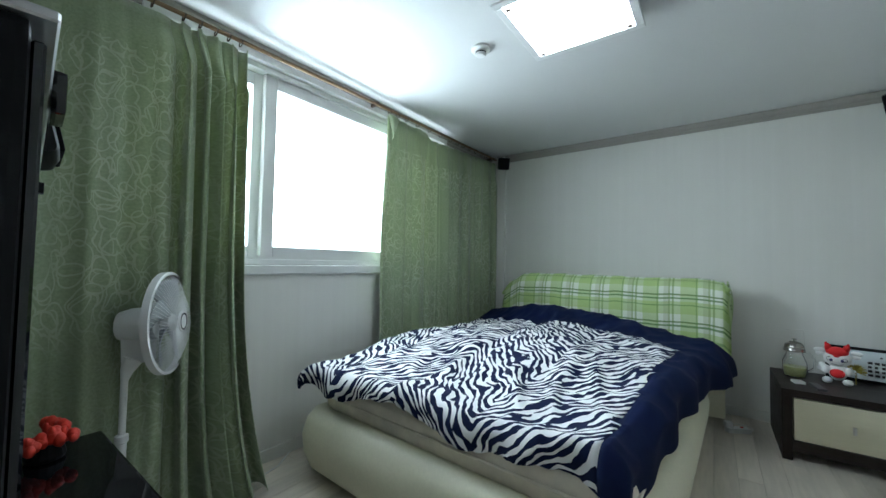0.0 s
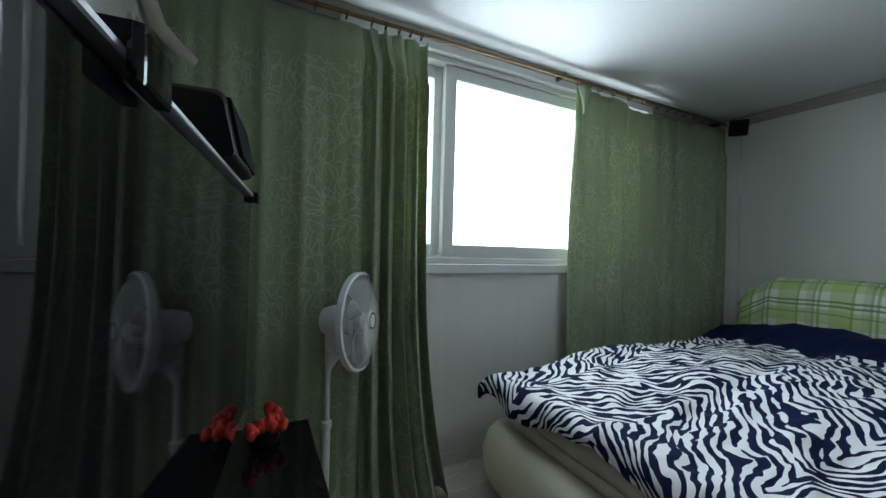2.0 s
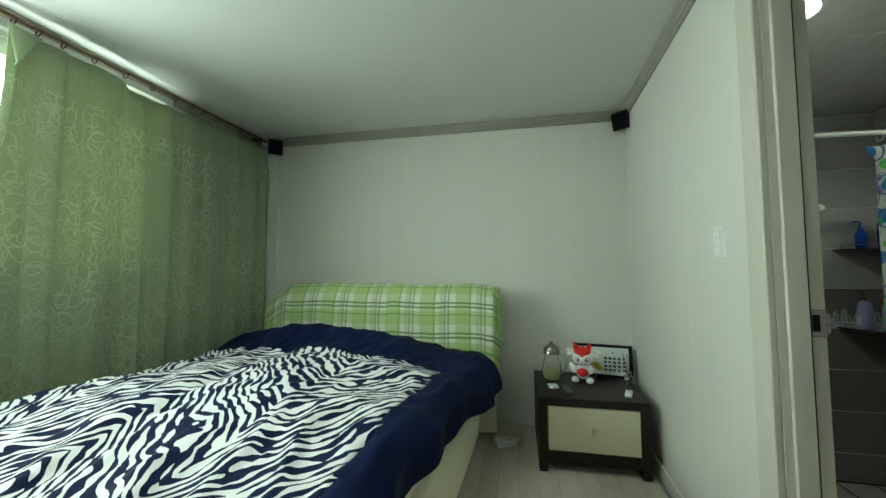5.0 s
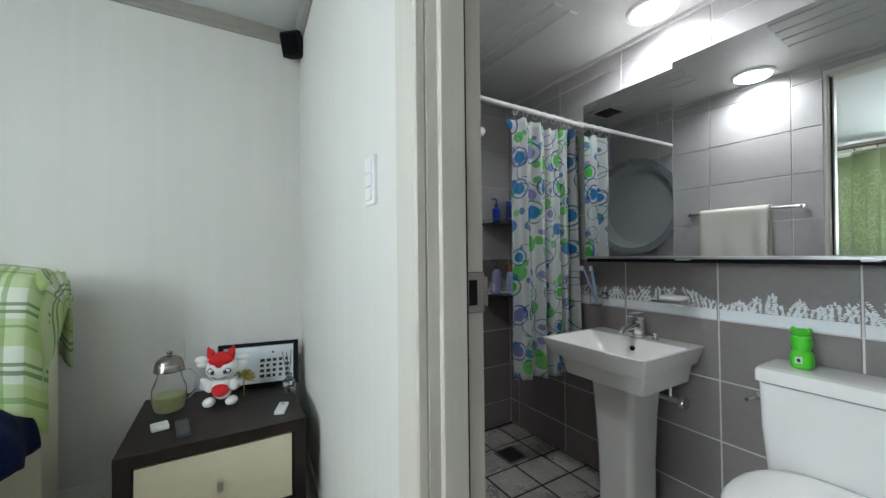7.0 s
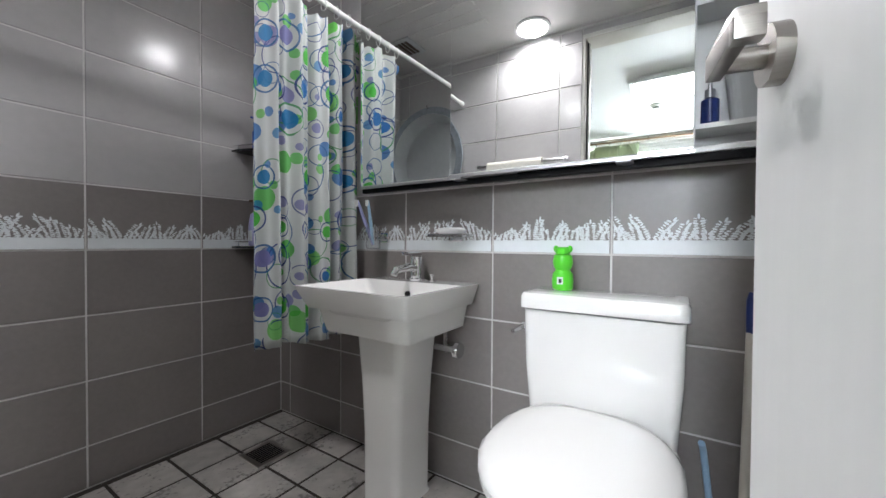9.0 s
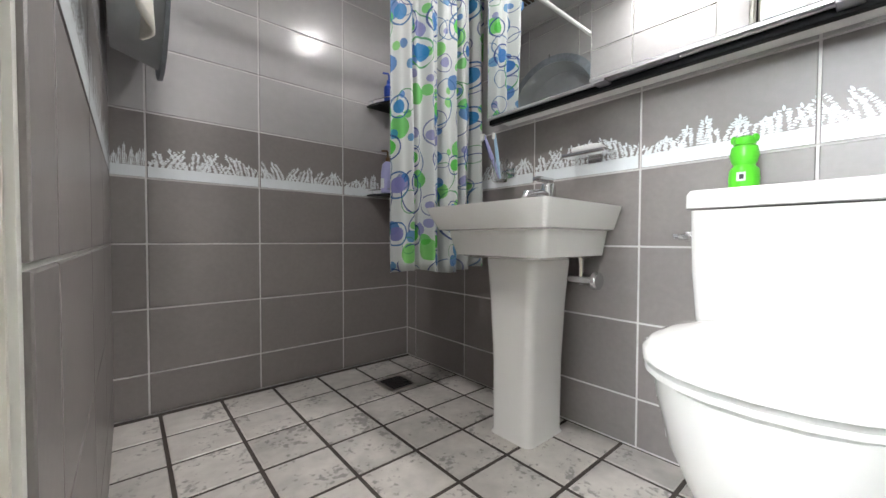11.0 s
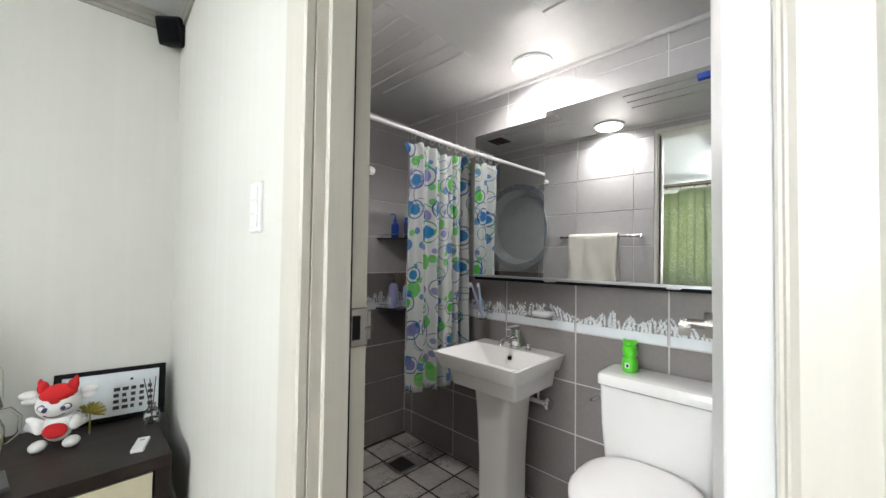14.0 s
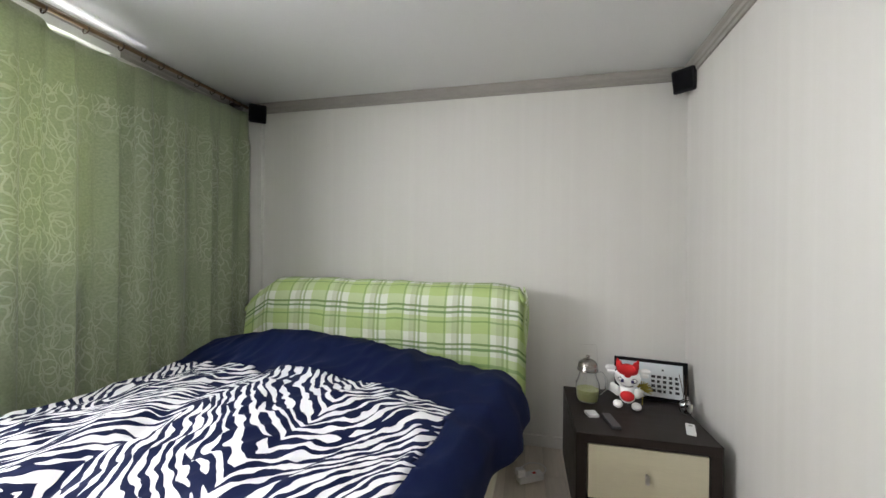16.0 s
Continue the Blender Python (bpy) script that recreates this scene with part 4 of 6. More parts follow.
def television():
    turn = -5.3
    st = thing("tv_stand", -1.02, 0.0, FZ, "low black television stand", "tv stand")
    part("body", B(-0.72, 0.62, -0.30, 0.20, 0.04, 0.54, bevel=0.006), BLACK, st)
    part("top", B(-0.75, 0.65, -0.32, 0.22, 0.54, 0.575, bevel=0.006), GLOSSBLACK, st)
    for sx in (-0.66, 0.56):
        for sy in (-0.25, 0.15):
            part("foot", B(sx - 0.03, sx + 0.03, sy - 0.03, sy + 0.03, 0.0, 0.042), BLACK, st)
    for x0 in (-0.70, -0.05):
        dr = part("drawer", B(x0, x0 + 0.63, 0.198, 0.212, 0.10, 0.50, bevel=0.003), BLACK, st)
        part("handle", B(x0 + 0.25, x0 + 0.38, 0.211, 0.224, 0.40, 0.412, bevel=0.003), SILVER, dr)
    tv = thing("television", -1.055, -0.032, FZ + 0.575, "large black flat television with a glossy screen", "television", turn=turn)
    part("housing", B(-0.55, 0.55, -0.075, -0.012, 0.135, 0.785, bevel=0.008), BLACK, tv)
    part("screen", B(-0.54, 0.54, -0.012, -0.003, 0.15, 0.772, bevel=0.002, seg=1), GLOSSBLACK, tv)
    bm = bmesh.new()
    box(bm, -0.556, 0.556, -0.045, 0.004, 0.7855, 0.795, 0.002, 1)
    part("bezel", bm, SILVER, tv, "silver bezel edge")
    bm = bmesh.new()
    loft(bm, [[(x, y - 0.04, z) for x, y in rounded(w, d, 0.03, 4)] for w, d, z in ((0.46, 0.24, 0.0), (0.46, 0.24, 0.012), (0.40, 0.20, 0.02), (0.12, 0.06, 0.03), (0.12, 0.05, 0.15))])
    part("base", bm, BLACK, tv)
    part("corner_clip", B(-0.575, -0.53, -0.05, 0.016, 0.77, 0.80, bevel=0.004), BLACK, tv)
    # centre loudspeaker on top
    sp = thing("centre_speaker", -1.225, -0.046, FZ + 0.575 + 0.795, "black centre loudspeaker lying on the television", "speaker", turn=turn)
    bm = bmesh.new()
    loft(bm, [[(x, y, z) for y, z in [(q[0] - 0.22 * (q[1] + h / 2), q[1] + h / 2) for q in rounded(d, h, 0.016, 4)]] for x, d, h in ((-0.125, 0.10, 0.112), (-0.11, 0.12, 0.126), (0.0, 0.13, 0.134), (0.11, 0.12, 0.126), (0.125, 0.11, 0.114))])
    part("cabinet", bm, BLACK, sp, smooth=40)
    bm = B(-0.108, 0.108, 0.056, 0.068, 0.010, 0.118, bevel=0.008)
    for v in bm.verts:
        v.co.y -= 0.22 * v.co.z
    part("grille", bm, MESHBLACK, sp)
    rc = thing("receiver_box", -0.738, -0.066, FZ + 0.575 + 0.795, "small glossy black box clipped on the television", "receiver", turn=turn)
    part("box", B(-0.036, 0.036, -0.034, 0.018, 0.0005, 0.022, bevel=0.006), BLACK, rc)
    part("front", B(-0.036, 0.036, 0.0085, 0.022, -0.030, 0.021, bevel=0.005), GLOSSBLACK, rc, "glossy front of the box")
    # red ribbon flowers
    rf = thing("ribbon_flowers", -1.655, 0.075, FZ + 0.575, "bunch of red ribbon flowers on the stand", "ornament")
    rnd = random.Random(5)
    for k in range(7):
        bm = bmesh.new()
        c = Vector((rnd.uniform(-0.07, 0.07), rnd.uniform(-0.05, 0.04), 0.02 + rnd.uniform(0, 0.055)))
        for j in range(9):
            d = Vector((rnd.gauss(0, 1), rnd.gauss(0, 1), rnd.gauss(0.4, 0.7))).normalized() * 0.018
            blob(bm, c + d, rnd.uniform(0.012, 0.02), rnd.uniform(0.008, 0.018), rnd.uniform(0.012, 0.02), 8, 6)
        part("flower", bm, REDFLOWER, rf, smooth=0)
    bm = bmesh.new()
    lathe(bm, [(0.04, 0.0), (0.045, 0.01), (0.035, 0.05), (0.04, 0.06)], 16)
    part("pot", bm, BLACK, rf)
def quarter(bm, r, z0, z1, cx, cy, n=14):
    """A quarter-round shelf in the corner at (cx, cy)."""
    pts = [(cx, cy)] + [(cx - r * math.cos(math.pi / 2 * k / n), cy - r * math.sin(math.pi / 2 * k / n)) for k in range(n + 1)]
    return loft(bm, [[(x, y, z) for x, y in pts] for z in (z0, z1)])


def bottle(name, x, y, z, profile, mat, label, category="bottle", cap=None, cap_mat=None, pump=False, squash=1.0, tag=False):
    b = thing(name, x, y, z, label, category)
    bm = bmesh.new()
    lathe(bm, profile, 20)
    for v in bm.verts:
        v.co.y *= squash
    body = part("body", bm, mat, b, smooth=40)
    top = profile[-1][1]
    if cap:
        bm = bmesh.new()
        lathe(bm, [(r, top - 0.001 + h) for r, h in cap], 16)
        part("cap", bm, cap_mat or mat, b, smooth=40)
        top += cap[-1][1]
    if pump:
        bm = bmesh.new()
        tube(bm, ((0, 0, top - 0.002), (0, 0, top + 0.028), (-0.006, 0, top + 0.034), (-0.036, 0, top + 0.03)), 0.005, 8)
        part("pump", bm, cap_mat or mat, b, smooth=40)
    if tag:
        bm = bmesh.new()
        sheet(bm, lambda u, v: (-(profile[2][0] + 0.0008) * math.cos(radians(-35 + 70 * u)), (profile[2][0] + 0.0008) * squash * math.sin(radians(-35 + 70 * u)), 0.025 + 0.05 * v), 8, 1, lambda u, v: (u, v))
        part("sticker", bm, PAPERSHEET, body)
    return b


def bathroom():
    # basin on its pedestal; front towards the door side
    s = thing("washbasin", 2.295, 2.385, BZ, "white ceramic washbasin on a tapered pedestal", "washbasin")

    def rr(x0, x1, hw, r, z, skew=0.0):
        return [(x, y, z + skew * (x - x0)) for x, y in rounded(x1 - x0, 2 * hw, r, 4, (x0 + x1) / 2, 0)]

    bm = bmesh.new()
    loft(bm, [rr(-0.30, 0, 0.145, 0.02, 0.60), rr(-0.345, 0, 0.185, 0.018, 0.612), rr(-0.365, 0, 0.20, 0.016, 0.692), rr(-0.395, 0, 0.22, 0.012, 0.697), rr(-0.428, 0, 0.243, 0.012, 0.763), rr(-0.43, 0, 0.245, 0.014, 0.772),
              rr(-0.42, -0.10, 0.232, 0.014, 0.772), rr(-0.405, -0.105, 0.218, 0.03, 0.755), rr(-0.36, -0.12, 0.16, 0.05, 0.675), rr(-0.30, -0.15, 0.09, 0.05, 0.655)])
    part("bowl", bm, CERAMIC, s, smooth=35)
    bm = bmesh.new()
    loft(bm, [[(x - 0.17, y, z) for x, y in rounded(d, w, 0.03, 4)] for d, w, z in ((0.21, 0.172, 0.0), (0.20, 0.162, 0.012), (0.20, 0.168, 0.25), (0.21, 0.186, 0.45), (0.225, 0.208, 0.603))])
    part("pedestal", bm, CERAMIC, s, smooth=35)
    bm = bmesh.new()
    tube(bm, ((-0.118, 0.0, 0.727), (-0.110, 0, 0.727)), 0.011, 12)
    part("overflow", bm, BLACK, s)
    f = part("faucet", lathe(bmesh.new(), [(0.026, 0), (0.026, 0.008), (0.021, 0.012), (0.021, 0.075), (0.018, 0.085)], 18, (-0.055, 0, 0.772)), CHROME, s, "chrome mixer tap", smooth=40)
    bm = bmesh.new()
    tube(bm, ((-0.05, 0, 0.815), (-0.10, 0, 0.822), (-0.155, 0, 0.816), (-0.165, 0, 0.80)), [0.015, 0.014, 0.012, 0.010], 12)
    part("spout", bm, CHROME, f, smooth=40)
    f.matrix_basis = Matrix.Translation((-0.055, 0, 0.772)) @ Matrix.Diagonal((1.25, 1.25, 1.1, 1)) @ Matrix.Translation((0.055, 0, -0.772))
    part("lever", B(-0.115, -0.045, -0.013, 0.013, 0.862, 0.876, bevel=0.005), CHROME, f, smooth=40)
    bm = bmesh.new()
    lathe(bm, [(0.016, 0), (0.016, 0.006), (0.006, 0.008), (0.006, 0.022), (0.010, 0.026), (0.010, 0.03)], 12, (-0.06, -0.075, 0.772))
    part("plug_knob", bm, CHROME, s)
    bm = bmesh.new()
    tube(bm, ((-0.001, -0.13, 0.53), (-0.035, -0.13, 0.53)), 0.013, 12)
    tube(bm, ((-0.035, -0.16, 0.53), (-0.035, -0.10, 0.53)), 0.011, 10)
    tube(bm, ((-0.035, -0.13, 0.53), (-0.035, -0.13, 0.60)), 0.006, 8)
    v = part("stop_valve", bm, CHROME, s, "chrome stop valve", smooth=40)
    v.matrix_basis = Matrix.Translation((-0.001, -0.13, 0.54)) @ Matrix.Diagonal((1.4, 1.4, 1.25, 1)) @ Matrix.Translation((0.001, 0.13, -0.54))
    bm = bmesh.new()
    lathe(bm, [(0.022, 0), (0.024, 0.004), (0.024, 0.012), (0.018, 0.016)], 10)
    for p in bm.verts:
        p.co = Vector((-0.035 + p.co.x, -0.175 + p.co.z, 0.53 + p.co.y))
    part("valve_knob", bm, CHROME, v, smooth=40)

    # toilet
    t = thing("toilet", 2.295, 1.705, BZ, "white ceramic toilet with a closed seat lid", "toilet")
    t.scale = (1, 1, 0.975)

    def egg(x0, x1, hw, z, n=28, sq=0.75):
        out = []
        cx, rx = (x0 + x1) / 2, (x1 - x0) / 2
        for k in range(n):
            a = 2 * math.pi * k / n
            c, sn = math.cos(a), math.sin(a)
            e = 1.0 if c < 0 else sq
            out.append((cx + rx * math.copysign(abs(c) ** e, c), hw * math.copysign(abs(sn) ** (0.9 if c < 0 else 0.72), sn), z))
        return out

    bm = bmesh.new()
    loft(bm, [egg(-0.46, -0.03, 0.115, 0.0), egg(-0.47, -0.02, 0.12, 0.02), egg(-0.48, -0.02, 0.115, 0.10), egg(-0.53, -0.02, 0.14, 0.20), egg(-0.585, -0.03, 0.178, 0.31), egg(-0.605, -0.04, 0.194, 0.40), egg(-0.607, -0.05, 0.195, 0.438), egg(-0.58, -0.07, 0.17, 0.443)])
    part("bowl", bm, CERAMIC, t, smooth=45)
    bm = bmesh.new()
    loft(bm, [egg(-0.60, -0.19, 0.185, 0.443), egg(-0.615, -0.185, 0.197, 0.447), egg(-0.615, -0.185, 0.197, 0.457), egg(-0.60, -0.19, 0.188, 0.460)])
    part("seat", bm, CERAMIC, t, smooth=45)
    bm = bmesh.new()
    loft(bm, [egg(-0.605, -0.19, 0.19, 0.462), egg(-0.618, -0.188, 0.199, 0.467), egg(-0.616, -0.188, 0.198, 0.482), egg(-0.60, -0.193, 0.187, 0.494), egg(-0.57, -0.20, 0.165, 0.503), egg(-0.51, -0.23, 0.12, 0.510), egg(-0.45, -0.26, 0.08, 0.513)])
    part("lid", bm, CERAMIC, t, smooth=45)
    bm = bmesh.new()
    loft(bm, [[(x, y, z) for x, y in rounded(d, w, 0.025, 5, -0.012 - d / 2)] for d, w, z in ((0.16, 0.35, 0.39), (0.175, 0.36, 0.42), (0.185, 0.385, 0.60), (0.188, 0.392, 0.752))])
    part("tank", bm, CERAMIC, t, smooth=40)
    bm = bmesh.new()
    loft(bm, [[(x, y, z) for x, y in rounded(d, w, 0.022, 5, -0.106)] for d, w, z in ((0.192, 0.396, 0.756), (0.202, 0.408, 0.758), (0.202, 0.408, 0.79), (0.192, 0.398, 0.80), (0.15, 0.36, 0.803))])
    part("tank_lid", bm, CERAMIC, t, smooth=40)
    bm = bmesh.new()
    tube(bm, ((-0.15, 0.19, 0.69), (-0.15, 0.212, 0.69)), 0.014, 14)
    tube(bm, ((-0.15, 0.21, 0.69), (-0.19, 0.216, 0.687), (-0.225, 0.214, 0.69)), [0.009, 0.008, 0.006], 10)
    part("flush_lever", bm, CHROME, t, "chrome flush lever", smooth=40)

    # bottle on the tank
    g = thing("green_bottle", 2.195, 1.815, BZ + 0.783, "lime green child's bubble bottle on the toilet tank", "bottle")
    bm = bmesh.new()
    lathe(bm, [(0.028, 0), (0.034, 0.006), (0.036, 0.03), (0.034, 0.055), (0.024, 0.068), (0.030, 0.078), (0.034, 0.095), (0.030, 0.118), (0.022, 0.124)], 24)
    bb = part("body", bm, GREENBOTTLE, g, smooth=40)
    bm = bmesh.new()
    lathe(bm, [(0.024, 0.124), (0.026, 0.128), (0.026, 0.142), (0.018, 0.147)], 20)
    for sy in (-1, 1):
        blob(bm, (0, sy * 0.024, 0.14), 0.012, 0.009, 0.012, 10, 8)
    part("cap", bm, GREENBOTTLE, g, smooth=40)
    part("sticker", B(-0.0372, -0.035, -0.010, 0.010, 0.022, 0.046), PAPERSHEET, bb)
    part("sticker_bar", B(-0.0378, -0.037, -0.006, 0.004, 0.027, 0.040), INK, bb)

    g.scale = (0.84, 0.84, 0.86)

    # mirror cabinet
    c = thing("mirror_cabinet", 2.30, 1.85, 1.10, "long wall cabinet with sliding mirror doors, one pushed aside", "cabinet")
    y0, y1, h = -0.78, 0.77, 0.78
    for n_, a in (("bottom_panel", (-0.125, -0.001, y0, y1, 0, 0.015)), ("top_panel", (-0.125, -0.001, y0, y1, h - 0.015, h)), ("side_panel", (-0.125, -0.001, y0, y0 + 0.015, 0.0151, h - 0.0151)),
                  ("side_panel", (-0.125, -0.001, y1 - 0.015, y1, 0.0151, h - 0.0151)), ("back_panel", (-0.012, -0.001, y0 + 0.0151, y1 - 0.0151, 0.0151, h - 0.0151)), ("divider", (-0.11, -0.0121, -0.352, -0.34, 0.0151, h - 0.0151))):
        part(n_, B(*a, bevel=0.0015, seg=1), WHITE, c)
    for z in (0.06, 0.36):
        part("shelf", B(-0.11, -0.012, y0 + 0.015, -0.352, z, z + 0.012), WHITE, c)
    for name, a, x in (("sliding_door", (0.10, 0.77), -0.134), ("sliding_door", (-0.35, 0.325), -0.152)):
        d = part(name, B(x + 0.004, x + 0.012, a[0], a[1], 0.003, h + (0.012 if x < -0.14 else -0.003)), WHITE, c)
        part("mirror", B(x, x + 0.0035, a[0] + 0.002, a[1] - 0.002, 0.005, h + (0.01 if x < -0.14 else -0.005), bevel=0.0012, seg=1), MIRROR, d, "silvered mirror pane")
        bm = bmesh.new()
        box(bm, x - 0.002, x + 0.006, a[0], a[1], -0.006, 0.002)
        part("rail", bm, SILVER, d)
        if x < -0.14:
            # the front door hangs a touch out of true
            hold = Vector((x + 0.012, a[1], h))
            d.matrix_basis = Matrix.Translation(hold) @ Matrix.Rotation(radians(1.0), 4, "Z") @ Matrix.Rotation(radians(1.0), 4, "Y") @ Matrix.Translation(-hold)
    part("underside_rail", B(-0.122, -0.10, y0, y1, -0.022, -0.001, bevel=0.002, seg=1), BLACK, c, "dark track under the doors")
    part("badge", B(-0.1535, -0.1525, -0.33, -0.275, 0.745, 0.765, bevel=0.0), BLUEPLASTIC, c, "small blue oval maker's badge")
    for y in (-0.2, 0.3):
        part("finger_clip", B(-0.165, -0.12, y - 0.02, y + 0.02, -0.012, -0.004, bevel=0.002, seg=1), SILVER, c)
    bottle("toner_bottle", 2.225, 1.468, 1.175, [(0.014, 0), (0.019, 0.004), (0.019, 0.06), (0.010, 0.067)], NAVYPLASTIC, "navy glass toner bottle in the cabinet", cap=[(0.011, 0), (0.011, 0.02), (0.004, 0.022), (0.004, 0.05)], cap_mat=SILVER)
    bk = thing("wire_basket", 2.235, 1.315, 1.175, "grey plastic lattice basket in the cabinet", "basket")
    bm = bmesh.new()
    loft(bm, [[(x, y, z) for x, y in rounded(d, w, 0.02, 4)] for d, w, z in ((0.07, 0.22, 0.0), (0.08, 0.24, 0.10), (0.085, 0.245, 0.145), (0.078, 0.238, 0.145), (0.072, 0.232, 0.10), (0.062, 0.21, 0.006))])
    part("body", bm, BASIN, bk)
    for k in range(16):
        bm = bmesh.new()
        y = -0.105 + 0.014 * k
        tube(bm, ((-0.0445, y, 0.11), (-0.0455, y + 0.012, 0.14)), 0.002, 5)
        part("lattice", bm, WHITE, bk)
    fo = thing("folded_towels", 2.235, 1.29, 1.472, "folded towels stacked in the cabinet", "towel")
    for k in range(3):
        part("towel", B(-0.045, 0.045, -0.14, 0.12, 0.002 + 0.055 * k, 0.054 + 0.055 * k, bevel=0.018, seg=3), (TOWEL, CREAMTOWEL, TOWEL)[k], fo, smooth=0)

    # soap dish and toothbrush holder on the wall
    d = thing("soap_dish", 2.30, 2.235, 0.905, "chrome wire soap dish on the wall", "soap dish")
    part("wall_plate", B(-0.012, -0.0005, -0.025, 0.025, -0.02, 0.015, bevel=0.004), CHROME, d)
    part("tray", B(-0.10, -0.012, -0.075, 0.075, -0.004, 0.008, bevel=0.004), CHROME, d)
    bm = bmesh.new()
    loft(bm, [[(x - 0.055, y, z) for x, y in rounded(a, b, 0.02, 4)] for a, b, z in ((0.05, 0.09, 0.009), (0.062, 0.105, 0.016), (0.062, 0.105, 0.024), (0.05, 0.09, 0.03))])
    part("soap", bm, WHITE, d, "white bar of soap")
    hd = thing("toothbrush_holder", 2.30, 2.60, 0.90, "chrome cup holder with toothbrushes", "toothbrush holder")
    part("wall_plate", B(-0.012, -0.0005, -0.022, 0.022, -0.02, 0.02, bevel=0.004), CHROME, hd)
    part("arm", B(-0.05, -0.01, -0.012, 0.012, -0.005, 0.005, bevel=0.003), CHROME, hd)
    bm = bmesh.new()
    lathe(bm, [(0.026, -0.045), (0.03, -0.042), (0.034, 0.045), (0.031, 0.045), (0.028, -0.035)], 18, (-0.078, 0, 0))
    part("cup", bm, GLASS, hd)
    for k, (dx, dy, m) in enumerate(((-0.03, 0.06, LILAC), (-0.01, 0.02, PALEBLUE), (-0.02, 0.075, NAVYPLASTIC))):
        bm = bmesh.new()
        p0, p1 = Vector((-0.078, 0, -0.03)), Vector((-0.078 + dx, dy, 0.155))
        tube(bm, (p0, p0.lerp(p1, 0.5), p1), [0.005, 0.0075, 0.0045], 8)
        tb = part("toothbrush", bm, m, hd, smooth=40)
        bm = bmesh.new()
        q = p1 + (p0 - p1).normalized() * 0.002
        box(bm, q.x - 0.012, q.x - 0.001, q.y - 0.005, q.y + 0.005, q.z - 0.022, q.z + 0.002, 0.001, 1)
        part("bristles", bm, WHITE, tb)

    # corner shelves with bottles
    for z, items in ((1.315, "blue"), (0.85, "lilac")):
        sh = thing("corner_shelf", BX1 - 0.002, BY1 - 0.002, z, "smoked glass corner shelf", "shelf", group="corner shelves")
        part("plate", quarter(bmesh.new(), 0.26, 0, 0.008, 0, 0), SMOKEDGLASS, sh)
        bm = bmesh.new()
        tube(bm, [(-0.25 * math.cos(math.pi / 2 * k / 12), -0.25 * math.sin(math.pi / 2 * k / 12), 0.03) for k in range(13)], 0.003, 8)
        part("rail", bm, CHROME, sh)
        for a in (0.15, 0.8, 1.4):
            bm = bmesh.new()
            tube(bm, ((-0.25 * math.cos(a), -0.25 * math.sin(a), 0.008), (-0.25 * math.cos(a), -0.25 * math.sin(a), 0.03)), 0.003, 6)
            part("rail_post", bm, CHROME, sh)
    p1 = [(0.022, 0), (0.026, 0.005), (0.026, 0.09), (0.012, 0.105)]
    bottle("pump_bottle", 2.12, 3.27, 1.324, p1, BLUEPLASTIC, "blue pump bottle on the corner shelf", cap=[(0.012, 0), (0.012, 0.02)], pump=True)
    bottle("shampoo_bottle", 2.185, 3.22, 1.324, [(0.02, 0), (0.026, 0.004), (0.024, 0.10), (0.02, 0.11)], NAVYPLASTIC, "navy shampoo bottle on the corner shelf", cap=[(0.019, 0), (0.019, 0.03)], cap_mat=BLUEPLASTIC, squash=0.7)
    bottle("shampoo_bottle", 2.235, 3.28, 1.324, [(0.02, 0), (0.026, 0.004), (0.024, 0.12), (0.02, 0.13)], NAVYPLASTIC, "navy shampoo bottle with a white label", cap=[(0.019, 0), (0.019, 0.025)], cap_mat=SILVER, squash=0.7, tag=True)
    bottle("pump_bottle", 2.10, 3.25, 0.859, [(0.03, 0), (0.038, 0.006), (0.038, 0.10), (0.03, 0.15), (0.014, 0.165)], LILAC, "lilac pump bottle on the lower corner shelf", cap=[(0.013, 0), (0.013, 0.02)], cap_mat=BRASS, pump=True, squash=0.7, tag=True)
    bottle("shower_gel", 2.175, 3.18, 0.859, [(0.026, 0), (0.034, 0.006), (0.03, 0.11), (0.02, 0.12)], LILAC, "lilac shower gel bottle", cap=[(0.018, 0), (0.016, 0.02)], cap_mat=WHITE, squash=0.65)
    bottle("conditioner_bottle", 2.225, 3.26, 0.859, [(0.026, 0), (0.032, 0.006), (0.03, 0.13), (0.018, 0.145)], PALEBLUE, "pale bottle with an orange pump", cap=[(0.014, 0), (0.014, 0.02)], cap_mat=ORANGE, pump=True, squash=0.8)

    # shower rod and curtain
    r = thing("shower_rod", 1.68, 2.73, 1.835, "white shower curtain rod with hooks", "shower rod")
    bm = bmesh.new()
    tube(bm, ((1.032 - 1.68, 0, 0.015), (2.299 - 1.68, 0, -0.005)), 0.0115, 14)
    part("rod", bm, WHITE, r, smooth=50)
    for x in (1.031, 2.2985):
        bm = bmesh.new()
        a = 1 if x < 2 else -1
        tube(bm, ((x - 1.68 + a * 0.0005, 0, 0.015 if a > 0 else -0.005), (x - 1.68 + a * 0.02, 0, 0.015 if a > 0 else -0.005)), 0.016, 16)
        part("end_cup", bm, WHITE, r, smooth=50)
    for k in range(8):
        bm = bmesh.new()
        x = 0.130 + 0.066 * k
        tube(bm, [(x + 0.003 * math.sin(a), 0.015 * math.sin(a * 0.5236), -0.014 + 0.005 + 0.026 * math.cos(a * 0.5236)) for a in range(13)], 0.002, 6, cap=False)
        part("hook", bm, WHITE, r)

